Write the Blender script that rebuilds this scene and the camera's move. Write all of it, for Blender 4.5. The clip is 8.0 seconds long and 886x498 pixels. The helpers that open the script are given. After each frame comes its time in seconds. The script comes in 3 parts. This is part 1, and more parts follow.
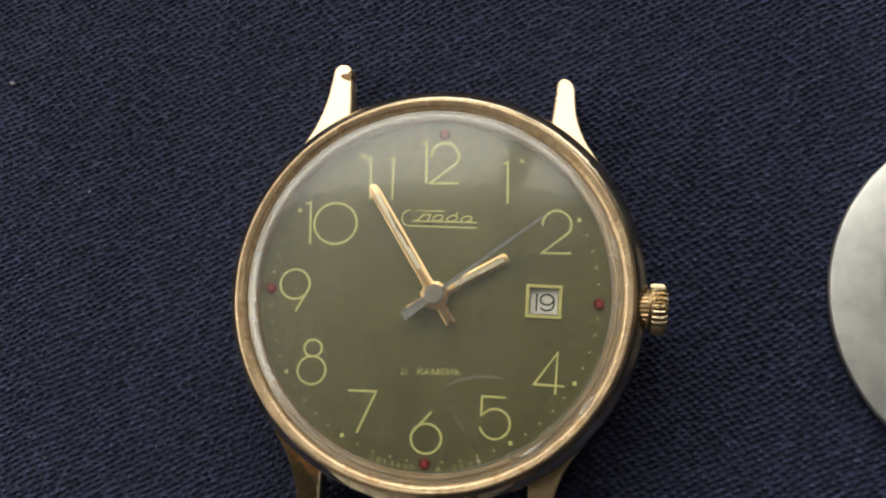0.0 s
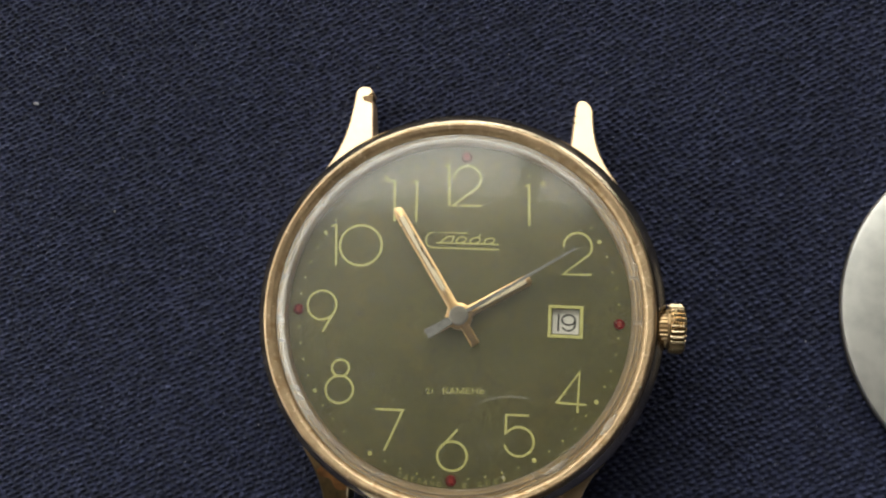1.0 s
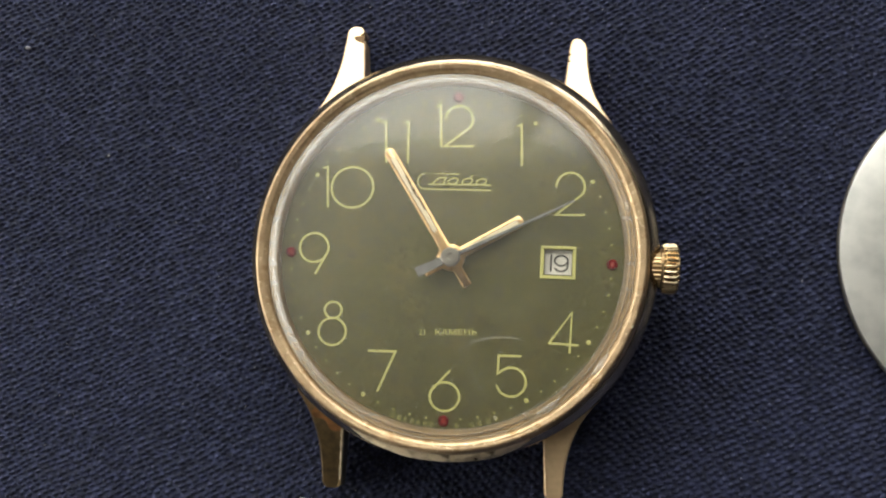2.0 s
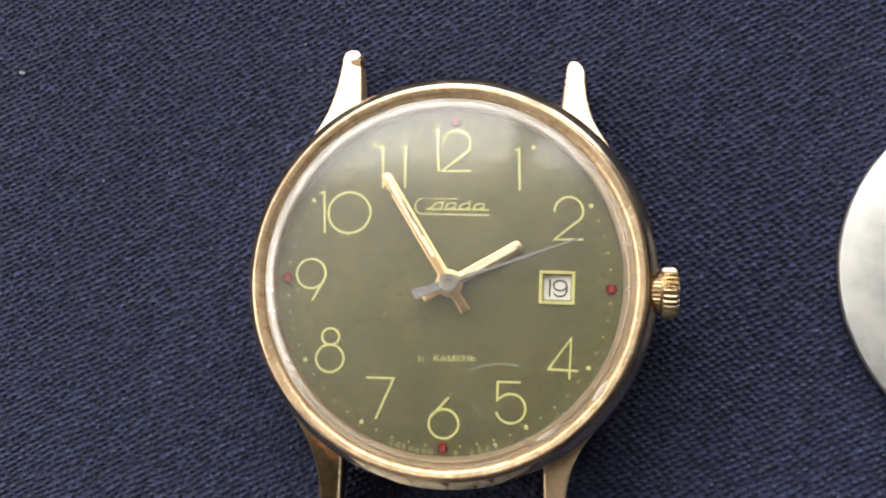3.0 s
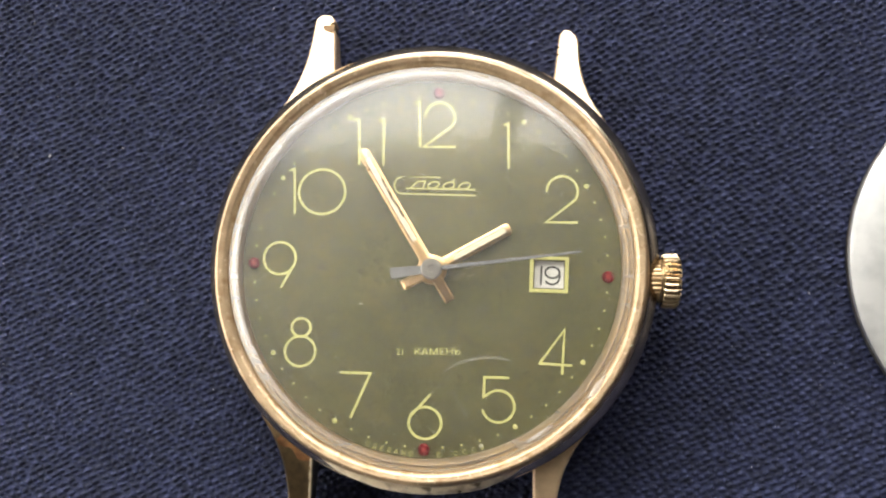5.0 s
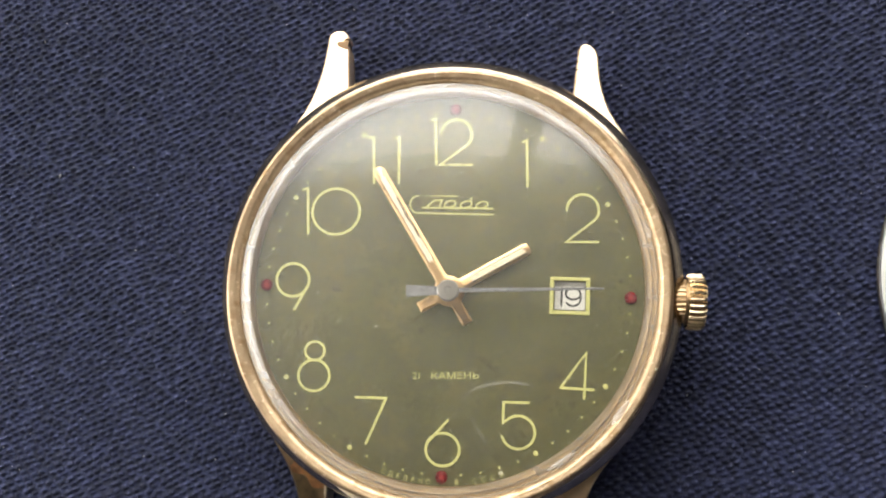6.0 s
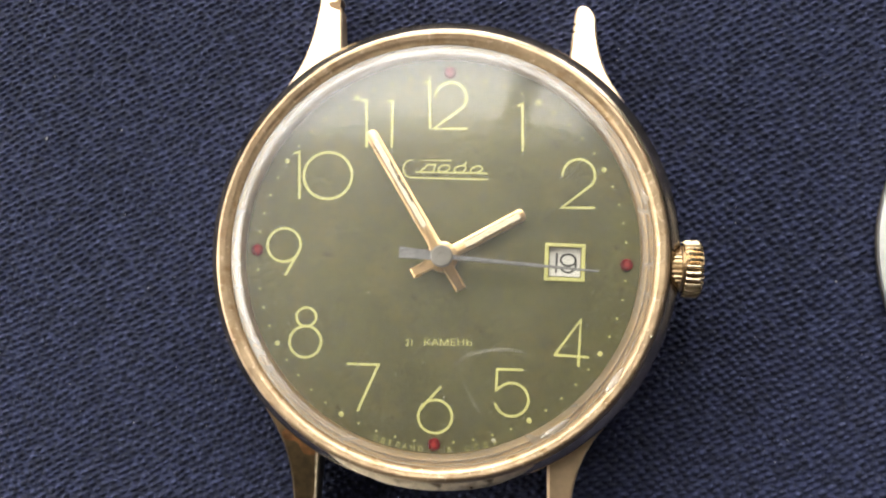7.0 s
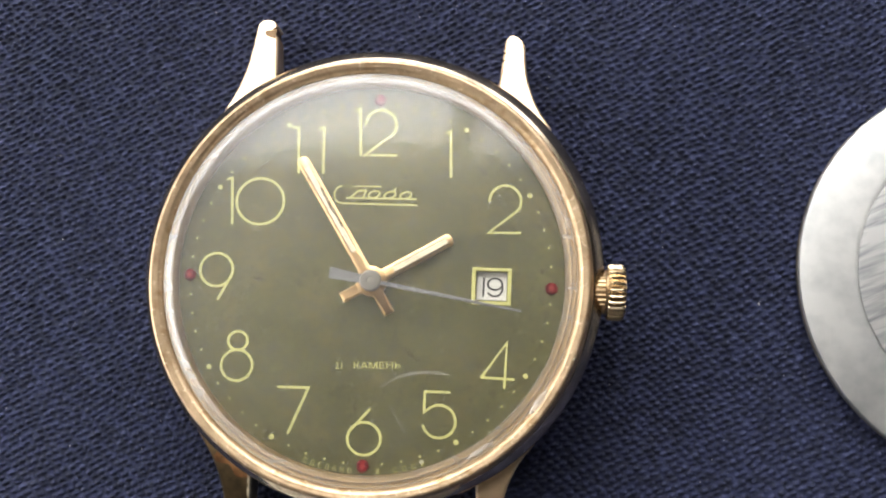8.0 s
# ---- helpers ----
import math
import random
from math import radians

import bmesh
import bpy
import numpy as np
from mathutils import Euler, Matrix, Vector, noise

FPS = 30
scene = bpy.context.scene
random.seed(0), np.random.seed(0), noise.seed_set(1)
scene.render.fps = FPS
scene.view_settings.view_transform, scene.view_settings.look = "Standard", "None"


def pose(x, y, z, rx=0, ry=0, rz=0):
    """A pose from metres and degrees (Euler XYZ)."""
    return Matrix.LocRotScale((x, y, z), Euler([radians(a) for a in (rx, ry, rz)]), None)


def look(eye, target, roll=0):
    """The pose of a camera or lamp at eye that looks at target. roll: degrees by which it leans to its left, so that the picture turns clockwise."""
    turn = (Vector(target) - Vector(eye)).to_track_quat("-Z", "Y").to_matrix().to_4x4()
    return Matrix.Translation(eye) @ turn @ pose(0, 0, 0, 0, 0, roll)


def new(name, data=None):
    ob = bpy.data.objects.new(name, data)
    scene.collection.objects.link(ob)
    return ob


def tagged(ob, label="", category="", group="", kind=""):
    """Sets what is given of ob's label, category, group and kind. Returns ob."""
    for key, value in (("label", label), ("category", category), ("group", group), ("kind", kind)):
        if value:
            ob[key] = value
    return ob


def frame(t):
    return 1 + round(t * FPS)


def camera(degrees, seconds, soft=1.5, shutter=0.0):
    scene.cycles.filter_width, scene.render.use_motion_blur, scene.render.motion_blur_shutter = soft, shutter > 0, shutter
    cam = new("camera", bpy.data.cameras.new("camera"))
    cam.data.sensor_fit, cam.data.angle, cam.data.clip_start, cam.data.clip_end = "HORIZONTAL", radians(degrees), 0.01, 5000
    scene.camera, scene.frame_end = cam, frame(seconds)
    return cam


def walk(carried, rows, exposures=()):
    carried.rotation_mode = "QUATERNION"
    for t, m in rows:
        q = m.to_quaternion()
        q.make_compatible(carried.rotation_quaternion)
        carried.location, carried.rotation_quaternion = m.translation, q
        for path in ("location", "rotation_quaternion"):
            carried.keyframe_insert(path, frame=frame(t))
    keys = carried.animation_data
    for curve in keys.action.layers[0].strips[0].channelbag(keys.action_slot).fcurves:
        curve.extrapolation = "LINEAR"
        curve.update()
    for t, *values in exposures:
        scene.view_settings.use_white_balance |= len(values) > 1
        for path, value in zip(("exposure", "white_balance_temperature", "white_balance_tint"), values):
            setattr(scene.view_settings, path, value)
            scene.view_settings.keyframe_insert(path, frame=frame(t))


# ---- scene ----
# A gold-plated wrist watch lies face up on a navy cloth by a window.
# The camera, held by hand over the watch
cam = camera(50, 8.0, soft=2.1)
PATH = [
    (0.0, pose(0.01083, -0.01239, 0.08584, 12.100, 6.451, 3.850)),
    (0.2, pose(0.00919, -0.00976, 0.08675, 9.994, 4.057, 3.333)),
    (0.3, pose(0.00926, -0.01004, 0.08706, 10.198, 4.017, 3.340)),
    (0.5, pose(0.00939, -0.00881, 0.08764, 10.314, 5.301, 3.561)),
    (0.7, pose(0.00848, -0.00805, 0.08822, 10.121, 6.191, 3.620)),
    (0.8, pose(0.00837, -0.00906, 0.08849, 11.082, 6.247, 3.512)),
    (1.0, pose(0.00809, -0.00983, 0.08876, 11.150, 5.960, 3.465)),
    (1.2, pose(0.00764, -0.01060, 0.08887, 10.583, 5.536, 3.216)),
    (1.5, pose(0.00802, -0.01112, 0.08862, 9.991, 6.538, 3.430)),
    (1.7, pose(0.00916, -0.01104, 0.08781, 8.991, 7.033, 3.411)),
    (2.8, pose(0.01099, -0.00795, 0.08824, 7.454, 7.137, 2.635)),
    (3.0, pose(0.00999, -0.00907, 0.08754, 8.730, 6.880, 2.819)),
    (3.2, pose(0.00958, -0.00688, 0.08575, 7.576, 6.955, 2.430)),
    (3.3, pose(0.00872, -0.00791, 0.08534, 8.496, 6.489, 2.546)),
    (3.5, pose(0.00981, -0.00862, 0.08524, 8.595, 6.715, 2.533)),
    (3.8, pose(0.00932, -0.01052, 0.08410, 7.366, 6.543, 2.799)),
    (4.0, pose(0.01049, -0.00775, 0.08440, 6.096, 6.809, 2.833)),
    (4.2, pose(0.00924, -0.00913, 0.08415, 7.495, 5.777, 3.275)),
    (5.3, pose(0.00744, -0.00825, 0.08025, 8.326, 4.591, 2.713)),
    (5.5, pose(0.00716, -0.00830, 0.08051, 9.572, 5.637, 3.380)),
    (5.7, pose(0.00685, -0.00765, 0.07997, 8.069, 6.019, 2.714)),
    (5.8, pose(0.00688, -0.00757, 0.07954, 8.418, 5.757, 2.794)),
    (6.0, pose(0.00728, -0.00762, 0.07888, 8.761, 5.565, 2.694)),
    (6.2, pose(0.00812, -0.00731, 0.07858, 8.654, 5.429, 2.362)),
    (6.5, pose(0.00707, -0.00735, 0.07790, 7.263, 5.230, 2.657)),
    (6.7, pose(0.00748, -0.00746, 0.07798, 7.904, 5.822, 2.710)),
    (7.0, pose(0.00721, -0.00769, 0.07779, 6.869, 5.165, 2.888)),
    (7.2, pose(0.00773, -0.00769, 0.07786, 6.683, 5.478, 2.848)),
    (7.5, pose(0.00725, -0.00751, 0.07832, 7.019, 5.195, 3.100)),
    (7.6, pose(0.00888, -0.00618, 0.07839, 7.032, 5.810, 3.270)),
    (7.7, pose(0.00879, -0.00569, 0.07908, 6.993, 3.228, 3.006)),
    (7.8, pose(0.01095, -0.00531, 0.07908, 7.135, 3.887, 2.658)),
    (7.9, pose(0.01107, -0.00701, 0.07907, 8.137, 3.562, 2.741)),
    (8.0, pose(0.01122, -0.00722, 0.07890, 7.974, 3.997, 2.666)),
]

EXPOSURES = [
    (0.0, -0.1, 6900, 4), (1.0, -0.06, 6900, 3), (1.7, 0.02, 6900, 3), (2.8, 1.12, 6600, 9), (3.0, 0.8, 6650, 9), (3.4, 0.44, 6750, 6),
    (3.8, 0.72, 6700, 7), (4.0, 1.05, 6700, 7), (5.3, 0.88, 6600, 9), (7.5, 0.85, 6600, 8), (7.7, 0.82, 6450, 10), (8.0, 0.8, 6400, 10),
]
walk(cam, PATH, EXPOSURES)

# ---- light: a wide window beyond the twelve o'clock side ----
world = bpy.data.worlds.new("overcast_sky")
scene.world = world
world.use_nodes = True
sky = world.node_tree.nodes.new("ShaderNodeTexSky")
sky.sky_type = "NISHITA"
sky.sun_disc = False
sky.sun_elevation = radians(35)
sky.sun_rotation = radians(0)
world.node_tree.nodes["Background"].inputs["Strength"].default_value = 0.1
world.node_tree.links.new(sky.outputs["Color"], world.node_tree.nodes["Background"].inputs["Color"])

WIN_X, WIN_Y, WIN_W, WIN_Z0, WIN_Z1 = -0.5, 0.75, 2.3, 0.12, 1.42
SIDE_Y, SIDE_X, SIDE_W = -0.15, -2.0, 1.5   # a second window, in the west wall


def daylight(width, watts, eye, target):
    lamp = new("window_daylight", bpy.data.lights.new("window_daylight", "AREA"))
    lamp.data.shape = "RECTANGLE"
    lamp.data.size, lamp.data.size_y = width, WIN_Z1 - WIN_Z0
    lamp.data.energy = watts
    lamp.data.color = (1.0, 0.97, 0.93)
    lamp.matrix_world = look(eye, target)


MID_Z = (WIN_Z0 + WIN_Z1) / 2
daylight(WIN_W, 32, (WIN_X, WIN_Y + 0.16, MID_Z), (WIN_X, -1, MID_Z))
daylight(SIDE_W, 26, (SIDE_X - 0.16, SIDE_Y, MID_Z), (1, SIDE_Y, MID_Z))



# ---- materials ----
def material(name, color, rough=0.5, metal=0.0, scale=900.0, vary=0.12, bump=0.00001, second=None, spread=(0.35, 0.65),
             rough_vary=0.1, fine=4.0, ior=1.5, coat=0.0):
    """A surface with variation of colour and roughness at two scales and a fine relief."""
    m = bpy.data.materials.new(name)
    m.use_nodes = True
    nt = m.node_tree
    b = nt.nodes["Principled BSDF"]
    b.inputs["Metallic"].default_value = metal
    b.inputs["IOR"].default_value = ior
    b.inputs["Coat Weight"].default_value = coat
    co = nt.nodes.new("ShaderNodeTexCoord")
    n1, n2 = nt.nodes.new("ShaderNodeTexNoise"), nt.nodes.new("ShaderNodeTexNoise")
    n1.inputs["Scale"].default_value, n2.inputs["Scale"].default_value = scale, scale * fine
    n1.inputs["Detail"].default_value, n2.inputs["Detail"].default_value = 4, 3
    for n in (n1, n2):
        nt.links.new(co.outputs["Object"], n.inputs["Vector"])
    ramp = nt.nodes.new("ShaderNodeValToRGB")
    dark = second or tuple(c * (1 - vary) for c in color)
    ramp.color_ramp.elements[0].color, ramp.color_ramp.elements[1].color = (*dark, 1), (*color, 1)
    ramp.color_ramp.elements[0].position, ramp.color_ramp.elements[1].position = spread
    mix = nt.nodes.new("ShaderNodeMath")
    mix.operation = "MULTIPLY_ADD"
    mix.inputs[1].default_value = 0.35
    nt.links.new(n2.outputs["Fac"], mix.inputs[0])
    half = nt.nodes.new("ShaderNodeMath")
    half.operation = "MULTIPLY"
    half.inputs[1].default_value = 0.65
    nt.links.new(n1.outputs["Fac"], half.inputs[0])
    nt.links.new(half.outputs[0], mix.inputs[2])
    nt.links.new(mix.outputs[0], ramp.inputs["Fac"])
    nt.links.new(ramp.outputs["Color"], b.inputs["Base Color"])
    rr = nt.nodes.new("ShaderNodeMapRange")
    rr.inputs["To Min"].default_value, rr.inputs["To Max"].default_value = max(0.02, rough - rough_vary), min(1, rough + rough_vary)
    nt.links.new(n1.outputs["Fac"], rr.inputs["Value"])
    nt.links.new(rr.outputs["Result"], b.inputs["Roughness"])
    if bump:
        bp = nt.nodes.new("ShaderNodeBump")
        bp.inputs["Strength"].default_value = 0.6
        bp.inputs["Distance"].default_value = bump
        nt.links.new(n2.outputs["Fac"], bp.inputs["Height"])
        nt.links.new(bp.outputs["Normal"], b.inputs["Normal"])
    return m


GOLD = material("gold_plate", (0.60, 0.44, 0.275), 0.42, 1.0, 500, 0.2, 0.000003, rough_vary=0.09)
RING_GOLD = material("matt_gold", (0.62, 0.44, 0.25), 0.45, 1.0, 500, 0.2, 0.000004)
# case gold with a dark second tone for the dark cloth its flank mirrors
CASE_GOLD = material("darkened_case", (0.55, 0.45, 0.33), 0.22, 1.0, 350, second=(0.30, 0.245, 0.18), bump=0.000002, rough_vary=0.06)
CROWN_GOLD = material("pale_gold", (0.80, 0.63, 0.41), 0.27, 1.0, 500, 0.2, 0.000003)
RUBBED = material("rubbed_plating", (0.78, 0.66, 0.46), 0.48, 0.4, 260, second=(0.40, 0.29, 0.17), spread=(0.36, 0.52), bump=0.00001)
LUG_GOLD = material("worn_gold", (0.78, 0.59, 0.39), 0.42, 1.0, 400, 0.12, 0.000004, rough_vary=0.08)
# darker lug gold: the dim room that the lug mirrors is put into its colour
DARK_LUG = material("room_dark_lug", (0.50, 0.34, 0.17), 0.3, 1.0, 260, second=(0.22, 0.17, 0.10), spread=(0.38, 0.6), bump=0.000005, rough_vary=0.1)
# less metallic and rougher than the upper lugs, for a paler lower right lug
MATT_LUG = material("pale_matt_lug", (0.74, 0.55, 0.34), 0.55, 0.45, 400, second=(0.60, 0.43, 0.26), bump=0.000004)
# orange tone for the reflection painted on the lower left lug's root
ORANGE_GLOW = material("orange_reflection", (0.72, 0.36, 0.15), 0.38, 1.0, 500, second=(0.36, 0.19, 0.09), spread=(0.36, 0.6), bump=0.000005)
TUBE = material("tarnished_gold", (0.86, 0.63, 0.36), 0.4, 1.0, 700, 0.3)
BROWN = material("bare_brass", (0.14, 0.085, 0.04), 0.5, 0.7, 1500, 0.4)
HAND_GOLD = material("rose_gold", (0.90, 0.61, 0.32), 0.31, 1.0, 900, 0.2, 0.000004)
LUME = material("cream_lume", (0.80, 0.70, 0.52), 0.6, 0.0, 1100, second=(0.35, 0.27, 0.18), spread=(0.30, 0.46))
STEEL = material("steel", (0.62, 0.60, 0.57), 0.3, 1.0, 300, 0.12, 0.000004, rough_vary=0.1)
SATIN = material("satin_steel", (0.60, 0.60, 0.58), 0.5, 1.0, 150, second=(0.42, 0.435, 0.43), spread=(0.34, 0.60), bump=0.000006, rough_vary=0.08)
BRASS = material("dull_brass", (0.36, 0.33, 0.28), 0.4, 1.0, 900, 0.5, 0.000005)
GREY_STEEL = material("dull_steel", (0.30, 0.30, 0.31), 0.45, 0.8, 1500, 0.35, 0.000006)
DIAL = material("olive_dial", (0.147, 0.143, 0.061), 0.48, 0.85, 130, second=(0.106, 0.105, 0.050), spread=(0.34, 0.62), bump=0.000001, fine=5)
YELLOW = material("yellow_paint", (0.60, 0.585, 0.21), 0.55, 0.0, 2500, 0.2)


def speckled(m, spots, scale=900.0, low=0.66, high=0.74):
    """Adds small aged specks of another colour to a material."""
    nt = m.node_tree
    b = nt.nodes["Principled BSDF"]
    old = b.inputs["Base Color"].links[0].from_socket
    co, n, rg, mx = (nt.nodes.new(k) for k in ("ShaderNodeTexCoord", "ShaderNodeTexNoise", "ShaderNodeMapRange", "ShaderNodeMix"))
    n.inputs["Scale"].default_value, n.inputs["Detail"].default_value = scale, 2
    rg.inputs["From Min"].default_value, rg.inputs["From Max"].default_value = low, high
    mx.data_type = "RGBA"
    mx.inputs[7].default_value = (*spots, 1)
    nt.links.new(co.outputs["Object"], n.inputs["Vector"])
    nt.links.new(n.outputs["Fac"], rg.inputs["Value"])
    nt.links.new(rg.outputs["Result"], mx.inputs[0])
    nt.links.new(old, mx.inputs[6])
    nt.links.new(mx.outputs[2], b.inputs["Base Color"])


speckled(GOLD, (0.42, 0.28, 0.15), 900, 0.56, 0.72)
speckled(GOLD, (0.78, 0.62, 0.42), 2200, 0.62, 0.74)
speckled(RUBBED, (0.20, 0.14, 0.08), 700, 0.60, 0.70)
speckled(DIAL, (0.162, 0.144, 0.062), 420, 0.50, 0.68)
speckled(DIAL, (0.20, 0.178, 0.078), 3600, 0.52, 0.70)
speckled(DIAL, (0.105, 0.103, 0.050), 2400, 0.54, 0.70)
speckled(DIAL, (0.118, 0.116, 0.062), 900, 0.54, 0.72)
speckled(DIAL, (0.075, 0.073, 0.034), 1200, 0.64, 0.76)
RED = material("red_lume", (0.20, 0.003, 0.005), 0.22, 0.0, 2500, second=(0.05, 0.002, 0.004), ior=1.35)
BRIGHT_RED = material("bright_red_lume", (0.38, 0.015, 0.012), 0.5, 0.0, 2500, 0.4)
WHITE = material("white_enamel", (0.78, 0.77, 0.74), 0.5, 0.0, 800, 0.06)
BLACK = material("black_print", (0.015, 0.014, 0.014), 0.5, 0.0, 2000, 0.1)
DUST = material("dust", (0.56, 0.54, 0.38), 0.9, 0.0, 3000, 0.2)
LINT = material("lint_fibre", (0.30, 0.30, 0.32), 0.9, 0.0, 3000, 0.2)
SHEET_WHITE = material("paper", (0.80, 0.78, 0.74), 0.8, 0.0, 300, 0.05, 0.00001)
PLASTER = material("wall_plaster", (0.07, 0.064, 0.057), 0.9, 0.0, 6, 0.08, 0.0006)
CEIL = material("ceiling_paint", (0.11, 0.106, 0.10), 0.9, 0.0, 5, 0.05, 0.0005)
BOARD = material("floor_wood", (0.30, 0.19, 0.10), 0.45, 0.0, 9, 0.35, 0.0004)
WOOD = material("table_wood", (0.22, 0.12, 0.06), 0.4, 0.0, 14, 0.35, 0.0003)
PAINT = material("window_paint", (0.78, 0.78, 0.76), 0.4, 0.0, 12, 0.06, 0.0002)
CLOTH = material("navy_cloth", (0.0198, 0.0250, 0.0620), 0.82, 0.0, 1700, second=(0.0050, 0.0068, 0.019), spread=(0.41, 0.59), bump=0.00009, rough_vary=0.08, fine=4)
speckled(CLOTH, (0.05, 0.05, 0.085), 4200, 0.66, 0.78)
CLOTH.node_tree.nodes["Principled BSDF"].inputs["Specular IOR Level"].default_value = 0.25
CLOTH.node_tree.nodes["Principled BSDF"].inputs["Sheen Weight"].default_value = 0.06
CLOTH.node_tree.nodes["Principled BSDF"].inputs["Sheen Tint"].default_value = (0.4, 0.5, 1.0, 1)
CLOTH.node_tree.nodes["Principled BSDF"].inputs["Sheen Roughness"].default_value = 0.5


def dented(m, scale, depth):
    """Adds broad shallow dents and wear to a material's relief."""
    nt = m.node_tree
    b = nt.nodes["Principled BSDF"]
    co, n, bp = (nt.nodes.new(k) for k in ("ShaderNodeTexCoord", "ShaderNodeTexNoise", "ShaderNodeBump"))
    n.inputs["Scale"].default_value, n.inputs["Detail"].default_value = scale, 4
    bp.inputs["Strength"].default_value, bp.inputs["Distance"].default_value = 0.8, depth
    nt.links.new(co.outputs["Object"], n.inputs["Vector"])
    nt.links.new(n.outputs["Fac"], bp.inputs["Height"])
    if b.inputs["Normal"].links:
        nt.links.new(b.inputs["Normal"].links[0].from_socket, bp.inputs["Normal"])
    nt.links.new(bp.outputs["Normal"], b.inputs["Normal"])


dented(GOLD, 260, 0.00022)
dented(CASE_GOLD, 200, 0.0001)
dented(RING_GOLD, 300, 0.0004)
dented(LUG_GOLD, 220, 0.00018)
dented(HAND_GOLD, 700, 0.00002)
dented(RUBBED, 240, 0.0004)
dented(SATIN, 120, 0.00012)


def clear(name, rough=0.0, ior=1.49, tint=(1, 1, 1)):
    m = bpy.data.materials.new(name)
    m.use_nodes = True
    b = m.node_tree.nodes["Principled BSDF"]
    b.inputs["Base Color"].default_value = (*tint, 1)
    b.inputs["Transmission Weight"].default_value = 1.0
    b.inputs["Roughness"].default_value = rough
    b.inputs["IOR"].default_value = ior
    return m


def worn_acrylic(name, gloss=0.14, haze=0.006, shine=1.49):
    """Clear plastic whose polish is dulled by fine scratches: clean refraction, soft gloss, a thin haze."""
    m = bpy.data.materials.new(name)
    m.use_nodes = True
    nt = m.node_tree
    nt.nodes.remove(nt.nodes["Principled BSDF"])
    refr, glossy, diff = (nt.nodes.new("ShaderNodeBsdf" + k) for k in ("Refraction", "Glossy", "Diffuse"))
    refr.inputs["IOR"].default_value, refr.inputs["Roughness"].default_value = 1.49, 0.0
    refr.inputs["Color"].default_value = (0.985, 0.98, 0.955, 1)
    glossy.inputs["Roughness"].default_value = gloss
    broad, gleam = nt.nodes.new("ShaderNodeBsdfGlossy"), nt.nodes.new("ShaderNodeMixShader")
    broad.inputs["Roughness"].default_value = max(0.45, min(0.6, gloss * 2.6))
    nt.links.new(glossy.outputs[0], gleam.inputs[1])
    nt.links.new(broad.outputs[0], gleam.inputs[2])
    diff.inputs["Color"].default_value = (0.75, 0.74, 0.70, 1)
    fres = nt.nodes.new("ShaderNodeFresnel")
    fres.inputs["IOR"].default_value = shine
    co = nt.nodes.new("ShaderNodeTexCoord")
    mp = nt.nodes.new("ShaderNodeMapping")
    mp.inputs["Scale"].default_value = (250, 900, 250)
    mp.inputs["Rotation"].default_value = (0, 0, radians(35))
    n = nt.nodes.new("ShaderNodeTexNoise")
    n.inputs["Scale"].default_value, n.inputs["Detail"].default_value = 1.0, 6
    nt.links.new(co.outputs["Object"], mp.inputs["Vector"])
    nt.links.new(mp.outputs["Vector"], n.inputs["Vector"])
    amount = nt.nodes.new("ShaderNodeMapRange")
    amount.inputs["From Min"].default_value, amount.inputs["From Max"].default_value = 0.3, 0.75
    amount.inputs["To Min"].default_value, amount.inputs["To Max"].default_value = haze * 0.4, haze * 1.7
    nt.links.new(n.outputs["Fac"], amount.inputs["Value"])
    veil, skin = nt.nodes.new("ShaderNodeMixShader"), nt.nodes.new("ShaderNodeMixShader")
    nt.links.new(amount.outputs["Result"], veil.inputs[0])
    nt.links.new(refr.outputs[0], veil.inputs[1])
    nt.links.new(diff.outputs[0], veil.inputs[2])
    nt.links.new(fres.outputs[0], skin.inputs[0])
    nt.links.new(veil.outputs[0], skin.inputs[1])
    nt.links.new(gleam.outputs[0], skin.inputs[2])
    nt.links.new(skin.outputs[0], nt.nodes["Material Output"].inputs["Surface"])
    return m


ACRYLIC = worn_acrylic("acrylic", 0.08, 0.012, 1.6)
# the crystal's edge: much more haze, and stronger gloss than acrylic has
EDGE = worn_acrylic("milky_acrylic", 0.28, 0.15, 2.0)
CHIP = worn_acrylic("chipped_acrylic", 0.5, 0.22)
SCRATCH = worn_acrylic("scratched_acrylic", 0.5, 0.10)
SCUFF = worn_acrylic("rubbed_acrylic", 0.5, 0.055)
GLASS = clear("window_glass", 0.0, 1.45)


# ---- mesh helpers; shapes are drawn in millimetres ----
MM = 0.001


def link(name, bm, mat, parent=None, label="", at=None, smooth=True, unit=MM):
    bm.transform(Matrix.Scale(unit, 4))
    bmesh.ops.recalc_face_normals(bm, faces=bm.faces)
    me = bpy.data.meshes.new(name)
    bm.to_mesh(me)
    bm.free()
    me.materials.append(mat)
    if smooth:
        me.polygons.foreach_set("use_smooth", [True] * len(me.polygons))
        me.set_sharp_from_angle(angle=radians(40))
    ob = new(name, me)
    if parent:
        ob.parent = parent
    if at is not None:
        ob.matrix_basis = at
    return tagged(ob, label)


def part(name, bm, mat, parent, label="", at=None, smooth=True):
    return link(name, bm, mat, parent, label, at, smooth)


def thing(name, label, category, m=None, group="", kind=""):
    ob = new(name)
    ob.empty_display_size = 0.005
    if m is not None:
        ob.matrix_basis = m
    return tagged(ob, label, category, group, kind)


